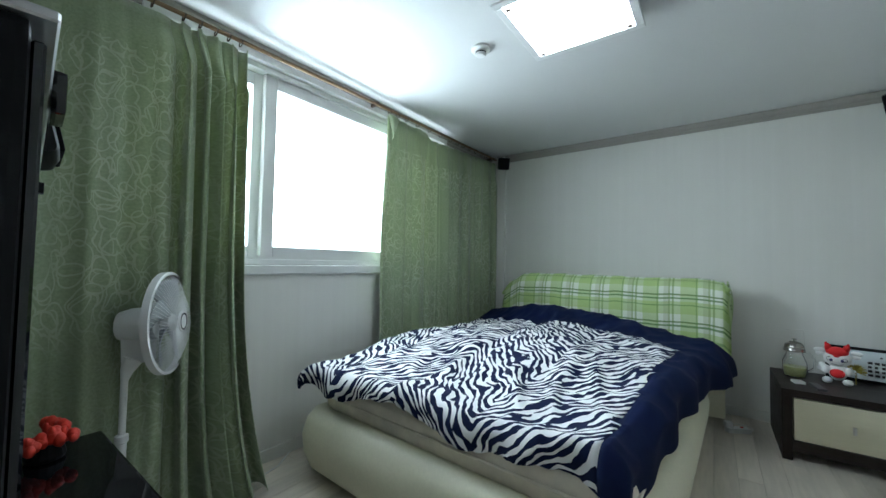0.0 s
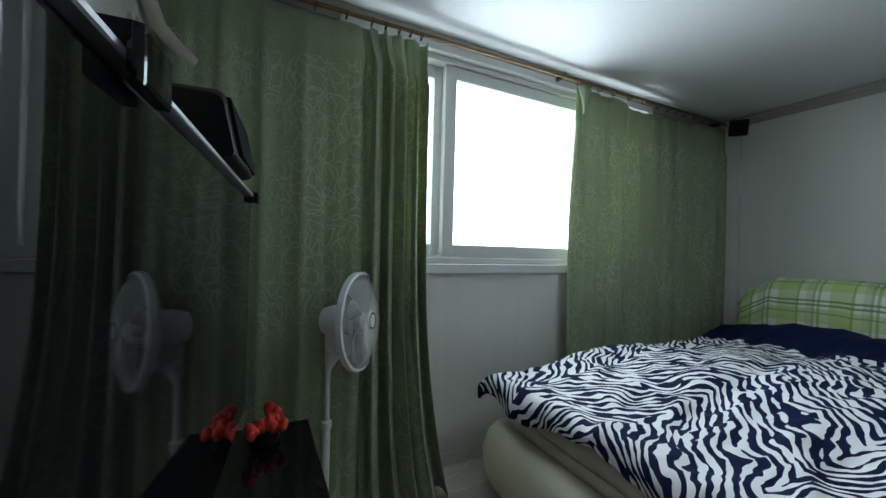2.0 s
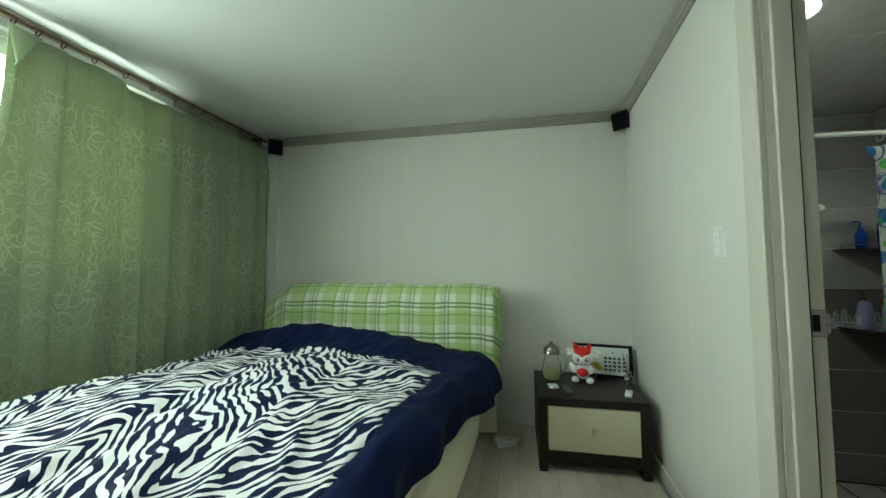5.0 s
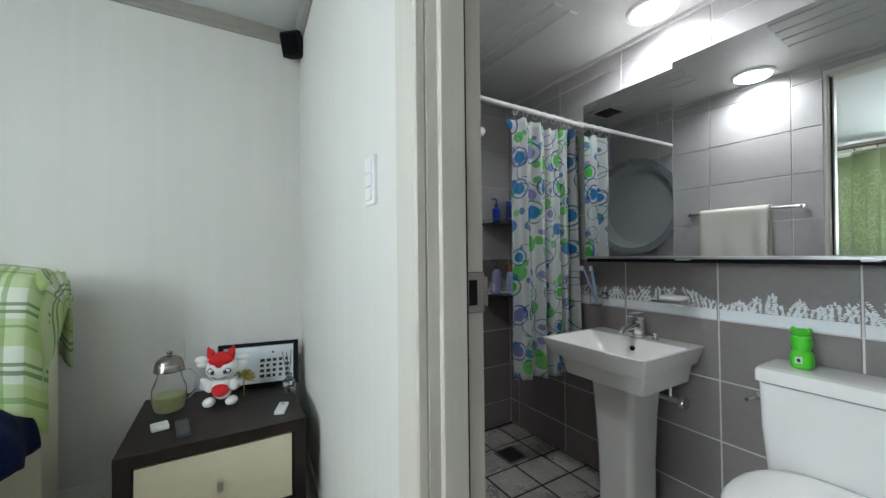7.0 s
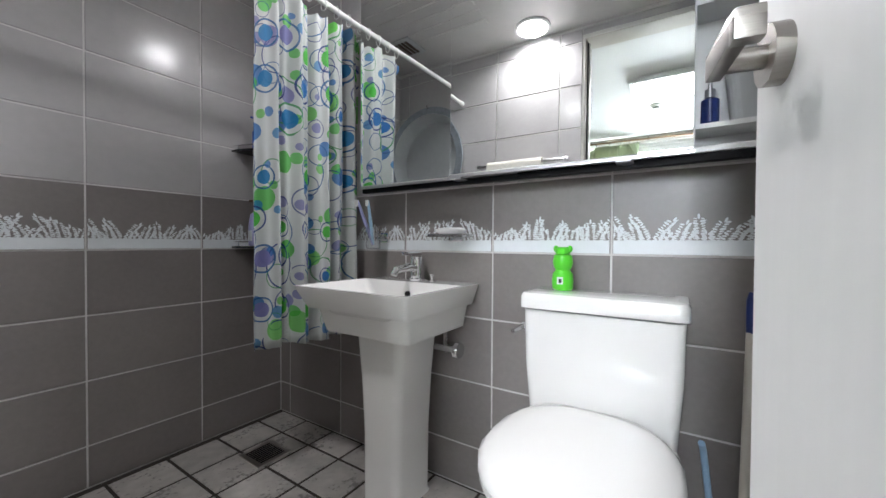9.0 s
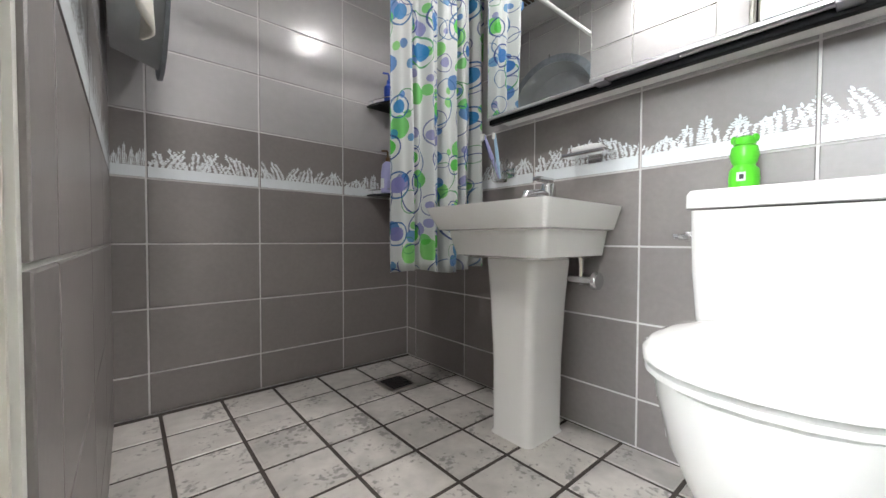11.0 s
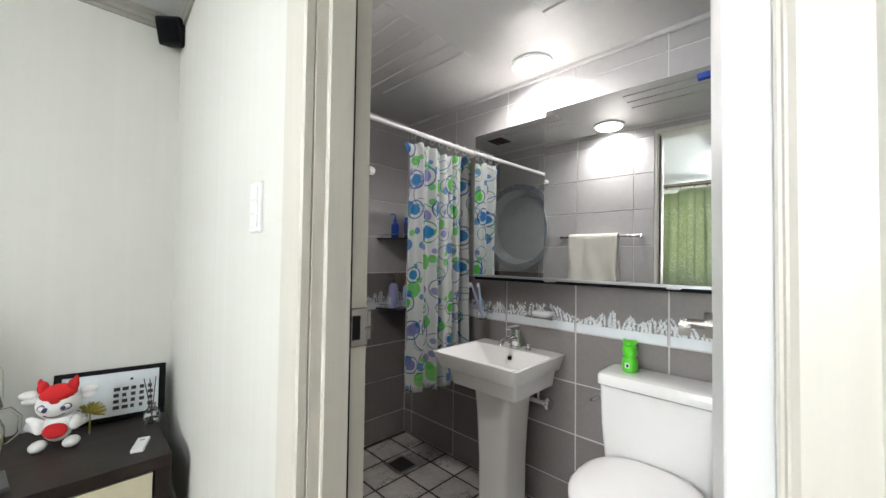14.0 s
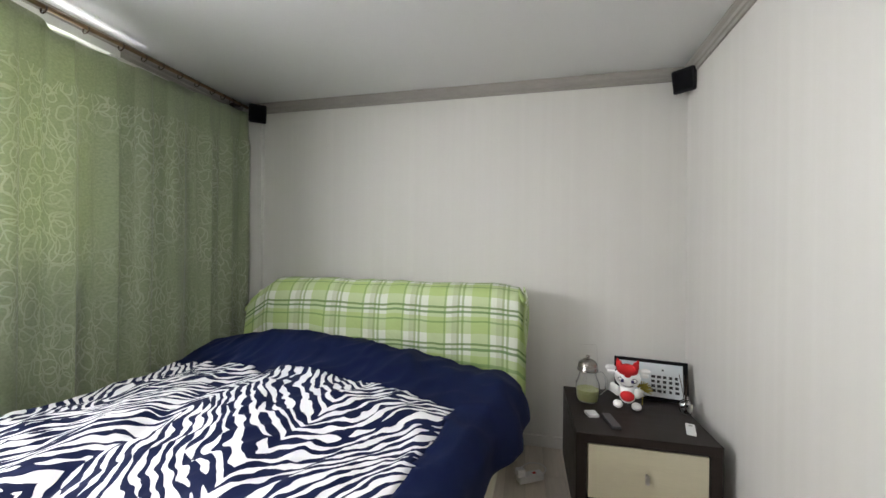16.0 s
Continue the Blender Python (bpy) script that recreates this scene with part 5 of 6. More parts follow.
    def f(u, v):
        x = 1.80 + 0.485 * u + 0.012 * (1 - v) * (0.5 - u)
        w = math.sin(u * 2 * math.pi * 5.2 + 1.1 * math.sin(u * 8 + 0.5) + 0.3 * v) + 0.4 * math.sin(u * 2 * math.pi * 11 + 1 + 1.5 * v)
        y = 2.73 + (0.030 - 0.010 * v) * w + 0.01 * noise.noise((u * 6, v * 4, 3))
        z = 0.50 + (1.785 - 0.50) * v - 0.012 * abs(math.sin(u * math.pi * 12)) * smoothstep(0.9, 1, v) + 0.01 * math.sin(u * 9)
        if u < 0.06 and v > 0.97:
            x -= 0.03 * (0.06 - u) / 0.06
        return (x, y, z)

    bm = bmesh.new()
    sheet(bm, f, 140, 40, lambda u, v: (u * 0.82, v * 1.28))
    ob = part("shower_curtain", bm, DOTS, smooth=0)
    mod = ob.modifiers.new("thickness", "SOLIDIFY")
    mod.thickness = 0.0015
    tagged(ob, "milky shower curtain printed with green, blue and violet circles", "shower curtain")

    # towel bar, towel and basin on the doorway wall
    tb = thing("towel_bar", BX0 - 0.005, 2.305, 1.395, "chrome towel bar on the tiled wall", "towel bar")
    bm = bmesh.new()
    tube(bm, ((0.065, -0.28, 0), (0.065, 0.28, 0)), 0.008, 12)
    part("bar", bm, CHROME, tb, smooth=50)
    for y in (-0.265, 0.265):
        part("bracket", B(0.002, 0.073, y - 0.010, y + 0.010, -0.011, 0.011, bevel=0.004), CHROME, tb)

    def hung(y0, y1, zb, zf, seed):
        def g(u, v):
            # over the bar: back fall, top, front fall
            y = y0 + (y1 - y0) * u
            s = v * 2 - 1
            n = 0.006 * noise.noise((u * 7, v * 5, seed))
            if s < -0.06:
                return (BX0 + 0.038 + n * 0.5, y, 1.40 - (1.40 - zb) * (-s - 0.06) / 0.94)
            if s > 0.06:
                k = (s - 0.06) / 0.94
                return (BX0 + 0.080 + n + 0.012 * math.sin(u * 14 + 2 * k) * k, y + 0.015 * math.sin(k * 4 + u * 3) * k, 1.40 - (1.40 - zf) * k)
            a = (s + 0.06) / 0.12 * math.pi
            return (BX0 + 0.060 - 0.021 * math.cos(a), y, 1.40 + 0.012 * math.sin(a))
        return g

    bm = bmesh.new()
    sheet(bm, hung(2.17, 2.51, 1.10, 1.00, 4), 24, 50, lambda u, v: (u, v))
    ob = part("hand_towel", bm, TOWEL, smooth=0)
    mod = ob.modifiers.new("thickness", "SOLIDIFY")
    mod.thickness = 0.006
    tagged(ob, "white terry towel hung over the towel bar", "towel")
    bn = thing("round_basin", BX0 + 0.012, 3.0, 1.46, "large grey plastic basin hung on the wall", "basin")
    bm = bmesh.new()
    prof = [(0.24, 0.12), (0.285, 0.118), (0.315, 0.02), (0.32, 0.0), (0.305, 0.0), (0.298, 0.02), (0.27, 0.105), (0.12, 0.108)]
    lathe(bm, prof, 40)
    for p in bm.verts:
        p.co = Vector((0.128 - p.co.z, p.co.x, p.co.y))
    part("bowl", bm, BASIN, bn, smooth=40)
    bm = bmesh.new()
    lathe(bm, [(0.305, -0.004), (0.35, -0.004), (0.35, 0.006), (0.305, 0.006)], 40, cap=False)
    for p in bm.verts:
        p.co = Vector((0.128 - p.co.z, p.co.x, p.co.y))
    part("rim", bm, BASINRIM, bn, "speckled rim", smooth=40)
    bm = bmesh.new()
    tube(bm, ((-0.006, 0, 0.33), (0.14, 0, 0.345), (0.14, 0, 0.36)), 0.004, 8)
    part("hook", bm, CHROME, bn)

    # drain, brush, mop, downlight, vent
    dr = thing("floor_drain", 2.005, 3.025, BZ + 0.002, "square steel floor drain", "drain")
    part("frame", B(-0.075, 0.075, -0.075, 0.075, -0.02, 0.004, bevel=0.002, seg=1), STEEL, dr)
    for k in range(9):
        part("slot", B(-0.055, 0.055, -0.058 + 0.0135 * k, -0.051 + 0.0135 * k, 0.0042, 0.0052), BLACK, dr)
    br = thing("toilet_brush", 2.225, 1.44, BZ, "pale blue toilet brush in its pot", "toilet brush")
    bm = bmesh.new()
    lathe(bm, [(0.05, 0), (0.055, 0.01), (0.062, 0.10), (0.058, 0.12), (0.05, 0.12), (0.05, 0.02)], 24)
    part("pot", bm, PALEBLUE, br, smooth=40)
    bm = bmesh.new()
    tube(bm, ((0, 0, 0.03), (0.005, 0.01, 0.22), (0.0, 0.03, 0.40), (-0.03, 0.035, 0.43)), 0.008, 10)
    part("handle", bm, PALEBLUE, br, smooth=40)
    mp = thing("floor_brush", 2.24, 1.375, BZ, "floor brush with a pale pole and blue grip", "brush")
    bm = bmesh.new()
    tube(bm, ((-0.03, 0.02, 0.04), (0.034, -0.001, 0.70)), 0.0115, 12)
    part("pole", bm, CASING, mp, smooth=50)
    bm = bmesh.new()
    tube(bm, ((0.033, -0.001, 0.685), (0.036, -0.002, 0.72), (0.041, -0.004, 0.78), (0.042, -0.0045, 0.80)), [0.011, 0.013, 0.014, 0.009], 12)
    part("grip", bm, NAVYPLASTIC, mp, "blue plastic grip", smooth=40)
    part("brush_head", B(-0.06, 0.02, -0.09, 0.11, 0.002, 0.045, bevel=0.008), NAVYPLASTIC, mp)
    for x, y in ((2.15, 2.25), (1.15, 2.22)):
        dl = thing("downlight", x, y, BC, "round bathroom ceiling light, lit", "ceiling light", group="bathroom downlights")
        bm = bmesh.new()
        lathe(bm, [(0.10, 0.002), (0.10, -0.008), (0.085, -0.012), (0.083, -0.002)], 32, cap=False)
        part("rim", bm, WHITE, dl, smooth=40)
        bm = bmesh.new()
        lathe(bm, [(0.083, -0.004), (0.083, -0.006)], 32)
        part("lens", bm, BATH_GLOW, dl, "glowing lens")
    ve = thing("ceiling_vent", 1.35, 3.05, BC, "grey square ceiling vent", "vent")
    part("frame", B(-0.10, 0.10, -0.10, 0.10, -0.012, -0.0005, bevel=0.003, seg=1), BASIN, ve)
    for k in range(5):
        part("slat", B(-0.07, 0.07, -0.066 + 0.028 * k, -0.05 + 0.028 * k, -0.018, -0.010), BRONZE, ve)


def speaker(x, y, z, turn, label):
    s = thing("corner_speaker", x, y, z, label, "speaker", turn=turn, group="corner speakers")
    bm = bmesh.new()
    loft(bm, [[(xx, yy, zz) for xx, zz in rounded(w, w * 1.1, 0.012, 3)] for w, yy in ((0.085, 0.045), (0.115, 0.03), (0.12, -0.04), (0.11, -0.05))])
    for v in bm.verts:
        v.co = pose(0, 0, 0, 18) @ v.co
    part("cabinet", bm, BLACK, s, smooth=40)
    bm = bmesh.new()
    box(bm, -0.048, 0.048, -0.056, -0.049, -0.052, 0.052, 0.003, 1)
    for v in bm.verts:
        v.co = pose(0, 0, 0, 18) @ v.co
    part("grille", bm, MESHBLACK, s)
    bm = bmesh.new()
    tube(bm, ((0, 0.03, 0.0), (0, 0.075, 0.02), (0, 0.115, 0.02)), 0.012, 8)
    part("mount", bm, BLACK, s)


def bedroom_fixtures():
    speaker(-1.965, 3.565, 2.315, 40, "small black loudspeaker mounted in the ceiling corner")
    speaker(0.93, 3.575, 2.315, -40, "small black loudspeaker mounted in the ceiling corner")
    # square ceiling lamp
    l = thing("ceiling_lamp", -0.60, 1.567, CZ, "square glass ceiling lamp, lit", "ceiling light")
    bm = bmesh.new()
    loft(bm, [[(x, y, z) for x, y in rounded(w, w, 0.01, 3)] for w, z in ((0.42, -0.0005), (0.44, -0.055), (0.50, -0.06))])
    part("housing", bm, WHITE, l)
    part("diffuser", B(-0.235, 0.235, -0.235, 0.235, -0.074, -0.061), PANEL_GLASS, l, "glowing frosted glass")
    bm = bmesh.new()
    for a in ((-0.275, 0.275, -0.275, -0.236), (-0.275, 0.275, 0.236, 0.275), (-0.275, -0.236, -0.236, 0.236), (0.236, 0.275, -0.236, 0.236)):
        box(bm, *a, -0.072, -0.06, 0.003, 1)
    part("glass_rim", bm, WHITE, l)
    for sx in (-1, 1):
        for sy in (-1, 1):
            part("clip", B(sx * 0.215 - 0.012, sx * 0.215 + 0.012, sy * 0.215 - 0.008, sy * 0.215 + 0.008, -0.082, -0.074, bevel=0.002, seg=1), BRONZE, l)
    d = thing("smoke_detector", -1.135, 1.65, CZ, "white round smoke detector on the ceiling", "smoke detector")
    part("base", lathe(bmesh.new(), [(0.055, -0.0005), (0.055, -0.012), (0.045, -0.018)], 28), WHITE, d, smooth=40)
    part("chamber", lathe(bmesh.new(), [(0.030, -0.017), (0.030, -0.038), (0.024, -0.045)], 24), WHITE, d, smooth=40)
    part("slot", lathe(bmesh.new(), [(0.0305, -0.024), (0.0305, -0.031)], 24), BLACK, d)
    # switch
    s = thing("light_switch", XE + 0.0085, 2.255, 1.308, "white three-button light switch on the wall", "light switch")
    part("plate", B(-0.010, -0.0005, -0.035, 0.035, -0.06, 0.06, bevel=0.004), WHITE, s)
    for k in range(3):
        part("button", B(-0.014, -0.009, -0.022, 0.022, -0.05 + 0.034 * k, -0.019 + 0.034 * k, bevel=0.002, seg=1), WHITE, s)
    # pipe on the south wall
    p = thing("aircon_pipe", -2.0, YS + 0.03, 2.05, "cream taped air conditioner pipe along the wall", "pipe")
    bm = bmesh.new()
    tube(bm, ((-0.115, 0.115, -0.085), (-0.085, 0.075, -0.062), (-0.03, 0.015, -0.01), (0.06, 0.0, 0.04), (0.26, 0.0, 0.19), (0.46, 0.0, 0.36)), 0.026, 14)
    part("pipe", bm, PIPE, p, smooth=50)
    part("clamp", B(0.12, 0.16, -0.029, 0.030, 0.08, 0.13, bevel=0.004), PIPE, p)
    # printed spots of that wall
    rnd = random.Random(11)
    bm = bmesh.new()
    for k in range(26):
        x, z, r = rnd.uniform(-2.0, -0.35), rnd.uniform(1.3, 2.35), rnd.choice((0.02, 0.035, 0.05))
        if k < 4:
            x, z, r = ((-1.876, 1.941, 0.05), (-1.93, 1.905, 0.026), (-1.90, 1.832, 0.022), (-1.95, 1.985, 0.035))[k]
        vs = [bm.verts.new((x + r * 0.8 * math.cos(a * math.pi / 8), YS + 0.0015, z + r * math.sin(a * math.pi / 8))) for a in range(16)]
        bm.faces.new(vs)
    tagged(part("wall_print", bm, SPOT), "grey spots printed on the wallpaper", "wallpaper", "", "stuff")


def fan():
    f = thing("standing_fan", -1.95, 0.318, FZ, "white standing fan beside the curtain", "fan")
    part("base", lathe(bmesh.new(), [(0.17, 0), (0.175, 0.008), (0.165, 0.02), (0.06, 0.035), (0.03, 0.06)], 36), WHITE, f, smooth=40)
    part("lower_pole", lathe(bmesh.new(), [(0.017, 0.03), (0.017, 0.44), (0.022, 0.445), (0.022, 0.47), (0.013, 0.475)], 16), WHITE, f, smooth=40)
    bm = bmesh.new()
    tube(bm, ((0, 0, 0.46), (0, 0, 0.68), (0.002, 0.006, 0.72), (0.01, 0.025, 0.77)), [0.012, 0.012, 0.022, 0.036], 14)
    part("pole", bm, WHITE, f, smooth=40)
    a = math.degrees(math.atan2(0.80, 0.60))
    m = Matrix.Translation((0.065, 0.115, 0.905)) @ pose(0, 0, 0, 0, 0, a) @ pose(0, 0, 0, 0, -3, 0)
    # head: local x is forward

    def turned(bm):
        for v in bm.verts:
            v.co = m @ Vector((v.co.z, v.co.x, v.co.y))
        return bm

    head = part("motor_housing", turned(lathe(bmesh.new(), [(0.03, -0.165), (0.055, -0.16), (0.066, -0.12), (0.068, -0.06), (0.06, -0.03)], 24)), WHITE, f, smooth=40)
    bm = bmesh.new()
    box(bm, -0.03, 0.03, -0.15, -0.05, -0.15, -0.05, 0.01)
    turned(bm)
    part("neck", bm, WHITE, f)
    for name, dz, R in (("rear_guard", -0.045, 0.20), ("front_guard", 0.045, 0.20)):
        bm = bmesh.new()
        lathe(bm, [(R - 0.004, 0.003), (R, 0.005), (R + 0.002, 0.0), (R - 0.004, -0.003)], 48, cap=False)
        guard = part(name, turned(bm), WHITE, f, smooth=40)
        sgn = 1 if dz > 0 else -1
        for k in range(72):
            t = 2 * math.pi * k / 72
            pts = []
            for j in range(6):
                q = j / 5
                r = 0.035 + (R - 0.035) * q
                tt = t + 0.35 * (1 - q)
                pts.append((r * math.cos(tt), r * math.sin(tt), dz * (1 - q ** 3) + sgn * 0.004))
            bm = bmesh.new()
            tube(bm, pts, 0.0013, 4, cap=False)
            part("wire", turned(bm), WHITE, guard)
    bm = bmesh.new()
    lathe(bm, [(0.196, -0.014), (0.207, -0.012), (0.207, 0.012), (0.196, 0.014)], 48, cap=False)
    part("guard_ring", turned(bm), WHITE, f, smooth=40)
    hub = part("badge", turned(lathe(bmesh.new(), [(0.040, 0.046), (0.041, 0.05), (0.038, 0.056), (0.028, 0.057)], 28)), WHITE, f, smooth=40)
    bm = bmesh.new()
    lathe(bm, [(0.029, 0.0572), (0.035, 0.0572), (0.035, 0.0582), (0.029, 0.0582)], 28, cap=False)
    part("badge_ring", turned(bm), BLACK, hub, "dark ring on the badge")
    for k in range(5):
        bm = bmesh.new()
        t0 = 2 * math.pi * k / 5

        def blade(u, v):
            r = 0.035 + 0.14 * u
            w = 0.35 + 0.75 * math.sin(math.pi * min(u * 0.62 + 0.12, 1))
            t = t0 + 0.5 * u + (v - 0.5) * w
            return (r * math.cos(t), r * math.sin(t), 0.02 * (0.5 - v) * 2)

        sheet(bm, blade, 8, 6, lambda u, v: (u, v))
        ob = part("blade", turned(bm), FANBLADE, f, "clear plastic blade", smooth=0)
        mod = ob.modifiers.new("thickness", "SOLIDIFY")
        mod.thickness = 0.002
    bm = bmesh.new()
    lathe(bm, [(0.03, -0.02), (0.036, -0.015), (0.036, 0.015), (0.02, 0.03)], 20)
    part("blade_hub", turned(bm), WHITE, f, smooth=40)
    cb = new("fan_cable")
    tagged(cb, "white fan cable on the floor", "cable")
    bm = bmesh.new()
    tube(bm, ((-1.93, 0.40, FZ + 0.03), (-1.92, 0.5, FZ + 0.006), (-1.95, 0.70, FZ + 0.005), (-2.02, 0.85, FZ + 0.005), (-2.07, 1.05, FZ + 0.005), (-2.12, 1.15, FZ + 0.03)), 0.0035, 8)
    part("cord", bm, WHITE, cb)


FANBLADE = surface("milky_blade", (0.55, 0.57, 0.58), 0.25, vary=0.03, bump=0.0, translucent=0.45)


def bedside():
    n = thing("nightstand", 0.57, 3.30, FZ, "dark espresso nightstand with a cream drawer", "nightstand")
    w, d0, d1, h = 0.308, -0.30, 0.30, 0.43
    part("top", B(-w, w, d0 - 0.004, d1, h - 0.045, h, bevel=0.004), ESPRESSO, n)
    for x0 in (-w, w - 0.05):
        part("side_panel", B(x0, x0 + 0.05, d0, d1, 0.0, h - 0.045, bevel=0.004), ESPRESSO, n)
    part("bottom_rail", B(-w + 0.05, w - 0.05, d0 + 0.004, d1, 0.055, 0.12, bevel=0.003), ESPRESSO, n)
    part("back_panel", B(-w + 0.05, w - 0.05, d1 - 0.012, d1 - 0.002, 0.12, h - 0.045), ESPRESSO, n)
    dr = part("drawer", B(-w + 0.056, w - 0.056, d0 + 0.001, d0 + 0.30, 0.127, h - 0.052, bevel=0.003), CREAMWOOD, n, "cream drawer front")
    bm = bmesh.new()
    loft(bm, [[(x, d0 - y, z) for x, z in [(p[0], p[1] + 0.25) for p in rounded(a, b, a * 0.45, 4)]] for a, b, y in ((0.012, 0.04, -0.002), (0.012, 0.04, 0.006), (0.018, 0.046, 0.012), (0.016, 0.042, 0.018))])
    part("handle", bm, STEEL, dr, "small brushed pull", smooth=40)
    z = FZ + h
    # glass jug with a metal lid
    k = thing("glass_jug", 0.375, 3.40, z, "glass jug with a steel lid, part filled", "jug")
    part("glass", lathe(bmesh.new(), [(0.05, 0.0), (0.056, 0.004), (0.066, 0.05), (0.064, 0.10), (0.045, 0.15), (0.042, 0.185), (0.039, 0.185), (0.042, 0.148), (0.061, 0.098), (0.063, 0.05), (0.053, 0.008)], 32), GLASS, k, smooth=50)
    part("drink", lathe(bmesh.new(), [(0.051, 0.009), (0.0605, 0.05), (0.0605, 0.068)], 28), LIQUID, k, "pale cloudy drink")
    lid = part("lid", lathe(bmesh.new(), [(0.056, 0.172), (0.058, 0.176), (0.050, 0.214), (0.042, 0.226), (0.026, 0.236), (0.010, 0.240), (0.009, 0.247), (0.013, 0.252), (0.010, 0.258)], 28), DARKSTEEL, k, "brushed steel lid", smooth=35)
    bm = bmesh.new()
    tube(bm, ((0.042, 0.0, 0.16), (0.075, 0.0, 0.165), (0.10, 0.0, 0.13), (0.098, 0.0, 0.07), (0.065, 0.0, 0.04)), 0.006, 10)
    part("handle", bm, GLASS, k, smooth=50)
    bm = bmesh.new()
    tube(bm, ((0.055, 0.02, 0.20), (0.052, 0.02, 0.30), (0.046, 0.02, 0.318), (-0.045, 0.02, 0.314)), 0.0018, 6)
    part("wire_bail", bm, STEEL, k)
    # plush toy: one plain shape
    bm = bmesh.new()
    groups = []

    def lump(mi, *a):
        before = len(bm.faces)
        blob(bm, *a)
        bm.faces.ensure_lookup_table()
        groups.append((before, len(bm.faces), mi))

    lump(0, (0, 0, 0.075), 0.045, 0.04, 0.055)
    lump(0, (0, 0, 0.165), 0.066, 0.055, 0.06)
    lump(1, (0, -0.006, 0.205), 0.054, 0.053, 0.034)
    for sx in (-1, 1):
        lump(1, (sx * 0.042, -0.012, 0.232), 0.017, 0.02, 0.026, 10, 8)
        lump(1, (sx * 0.050, -0.012, 0.252), 0.008, 0.010, 0.016, 10, 8)
    lump(1, (0, -0.046, 0.188), 0.017, 0.010, 0.016, 10, 8)
    lump(1, (0, -0.032, 0.07), 0.036, 0.016, 0.030)
    for sx in (-1, 1):
        lump(0, (sx * 0.085, 0.01, 0.205), 0.03, 0.012, 0.016, 10, 8)
        lump(0, (sx * 0.082, 0.01, 0.182), 0.024, 0.012, 0.013, 10, 8)
        lump(0, (sx * 0.046, -0.03, 0.02), 0.026, 0.034, 0.02, 10, 8)
        lump(0, (sx * 0.05, -0.01, 0.085), 0.02, 0.02, 0.028, 10, 8)
        # slanted eyes: outline, white, iris
        for mi, w, hh, y, dx in ((3, 0.022, 0.0125, -0.047, 0), (0, 0.019, 0.0095, -0.0495, 0), (2, 0.0085, 0.0085, -0.0535, -0.003)):
            n0 = len(bm.verts)
            lump(mi, (sx * (0.028 + dx), y, 0.160), w, 0.006, hh, 10, 8)
            bm.verts.ensure_lookup_table()
            turn_ = Matrix.Translation((sx * 0.028, 0, 0.160)) @ Matrix.Rotation(sx * -0.42, 4, "Y") @ Matrix.Translation((sx * -0.028, 0, -0.160))
            for q in range(n0, len(bm.verts)):
                bm.verts[q].co = turn_ @ bm.verts[q].co
    before = len(bm.faces)
    tube(bm, [(0.030 * q / 4, -0.0515 + 0.006 * (q / 4) ** 2, 0.128 + 0.008 * (q / 4) ** 2) for q in range(-4, 5)], 0.0016, 6)
    bm.faces.ensure_lookup_table()
    groups.append((before, len(bm.faces), 3))
    for a_, b_, mi in groups:
        for i in range(a_, b_):
            bm.faces[i].material_index = mi
    ob = part("plush_toy", bm, [WHITEPLUSH, RED, PURPLE, INK], smooth=0)
    ob.matrix_basis = pose(0.575, 3.36, z, 0, 0, -14) @ Matrix.Diagonal((0.99, 0.99, 0.99, 1))
    tagged(ob, "white plush toy with a red cap and red belly", "plush toy")
    # framed calendar leaning on the wall
    c = thing("framed_calendar", 0.735, 3.50, z, "black framed calendar sheet leaning on the wall", "picture frame", turn=-10)
    lean = pose(0, 0, 0, -14)

    def leant(bm):
        for v in bm.verts:
            v.co = lean @ v.co
        return bm

    bm = bmesh.new()
    for a in ((-0.19, 0.19, 0.0, 0.02), (-0.19, 0.19, 0.205, 0.225), (-0.19, -0.165, 0.02, 0.205), (0.165, 0.19, 0.02, 0.205)):
        box(bm, a[0], a[1], -0.012, 0.008, a[2], a[3], 0.002, 1)
    part("frame", leant(bm), BLACK, c)
    pg = part("sheet", leant(B(-0.166, 0.166, -0.004, 0.002, 0.019, 0.206)), PAPERSHEET, c, "pale printed sheet")
    rnd = random.Random(2)
    for r in range(4):
        for q in range(5):
            x = 0.005 + q * 0.03
            part("print_bar", leant(B(x, x + rnd.uniform(0.012, 0.022), -0.0052, -0.0042, 0.045 + r * 0.026, 0.060 + r * 0.026)), INK, pg)
    part("print_dot", leant(B(0.06, 0.07, -0.0052, -0.0042, 0.165, 0.175)), INK, pg)
    # tassel behind the toy, card
    ts = thing("yellow_tassel", 0.665, 3.405, z, "yellow feathery ornament behind the toy", "ornament")
    bm = bmesh.new()
    rnd = random.Random(4)
    for q in range(40):
        a = rnd.uniform(-0.6, 2.6)
        tube(bm, ((0, 0, 0.085), (0.02 * math.cos(a), rnd.uniform(-0.01, 0.01), 0.085 + 0.02 * math.sin(a)), (0.05 * math.cos(a), rnd.uniform(-0.015, 0.015), 0.085 + 0.045 * math.sin(a))), [0.003, 0.004, 0.001], 5)
    tube(bm, ((0, 0, 0.0), (0, 0, 0.09)), 0.003, 6)
    part("fringe", bm, YELLOWBIT, ts)
    # reed diffuser
    rd = thing("reed_diffuser", 0.86, 3.35, z, "clear glass diffuser bottle with dark reeds", "diffuser")
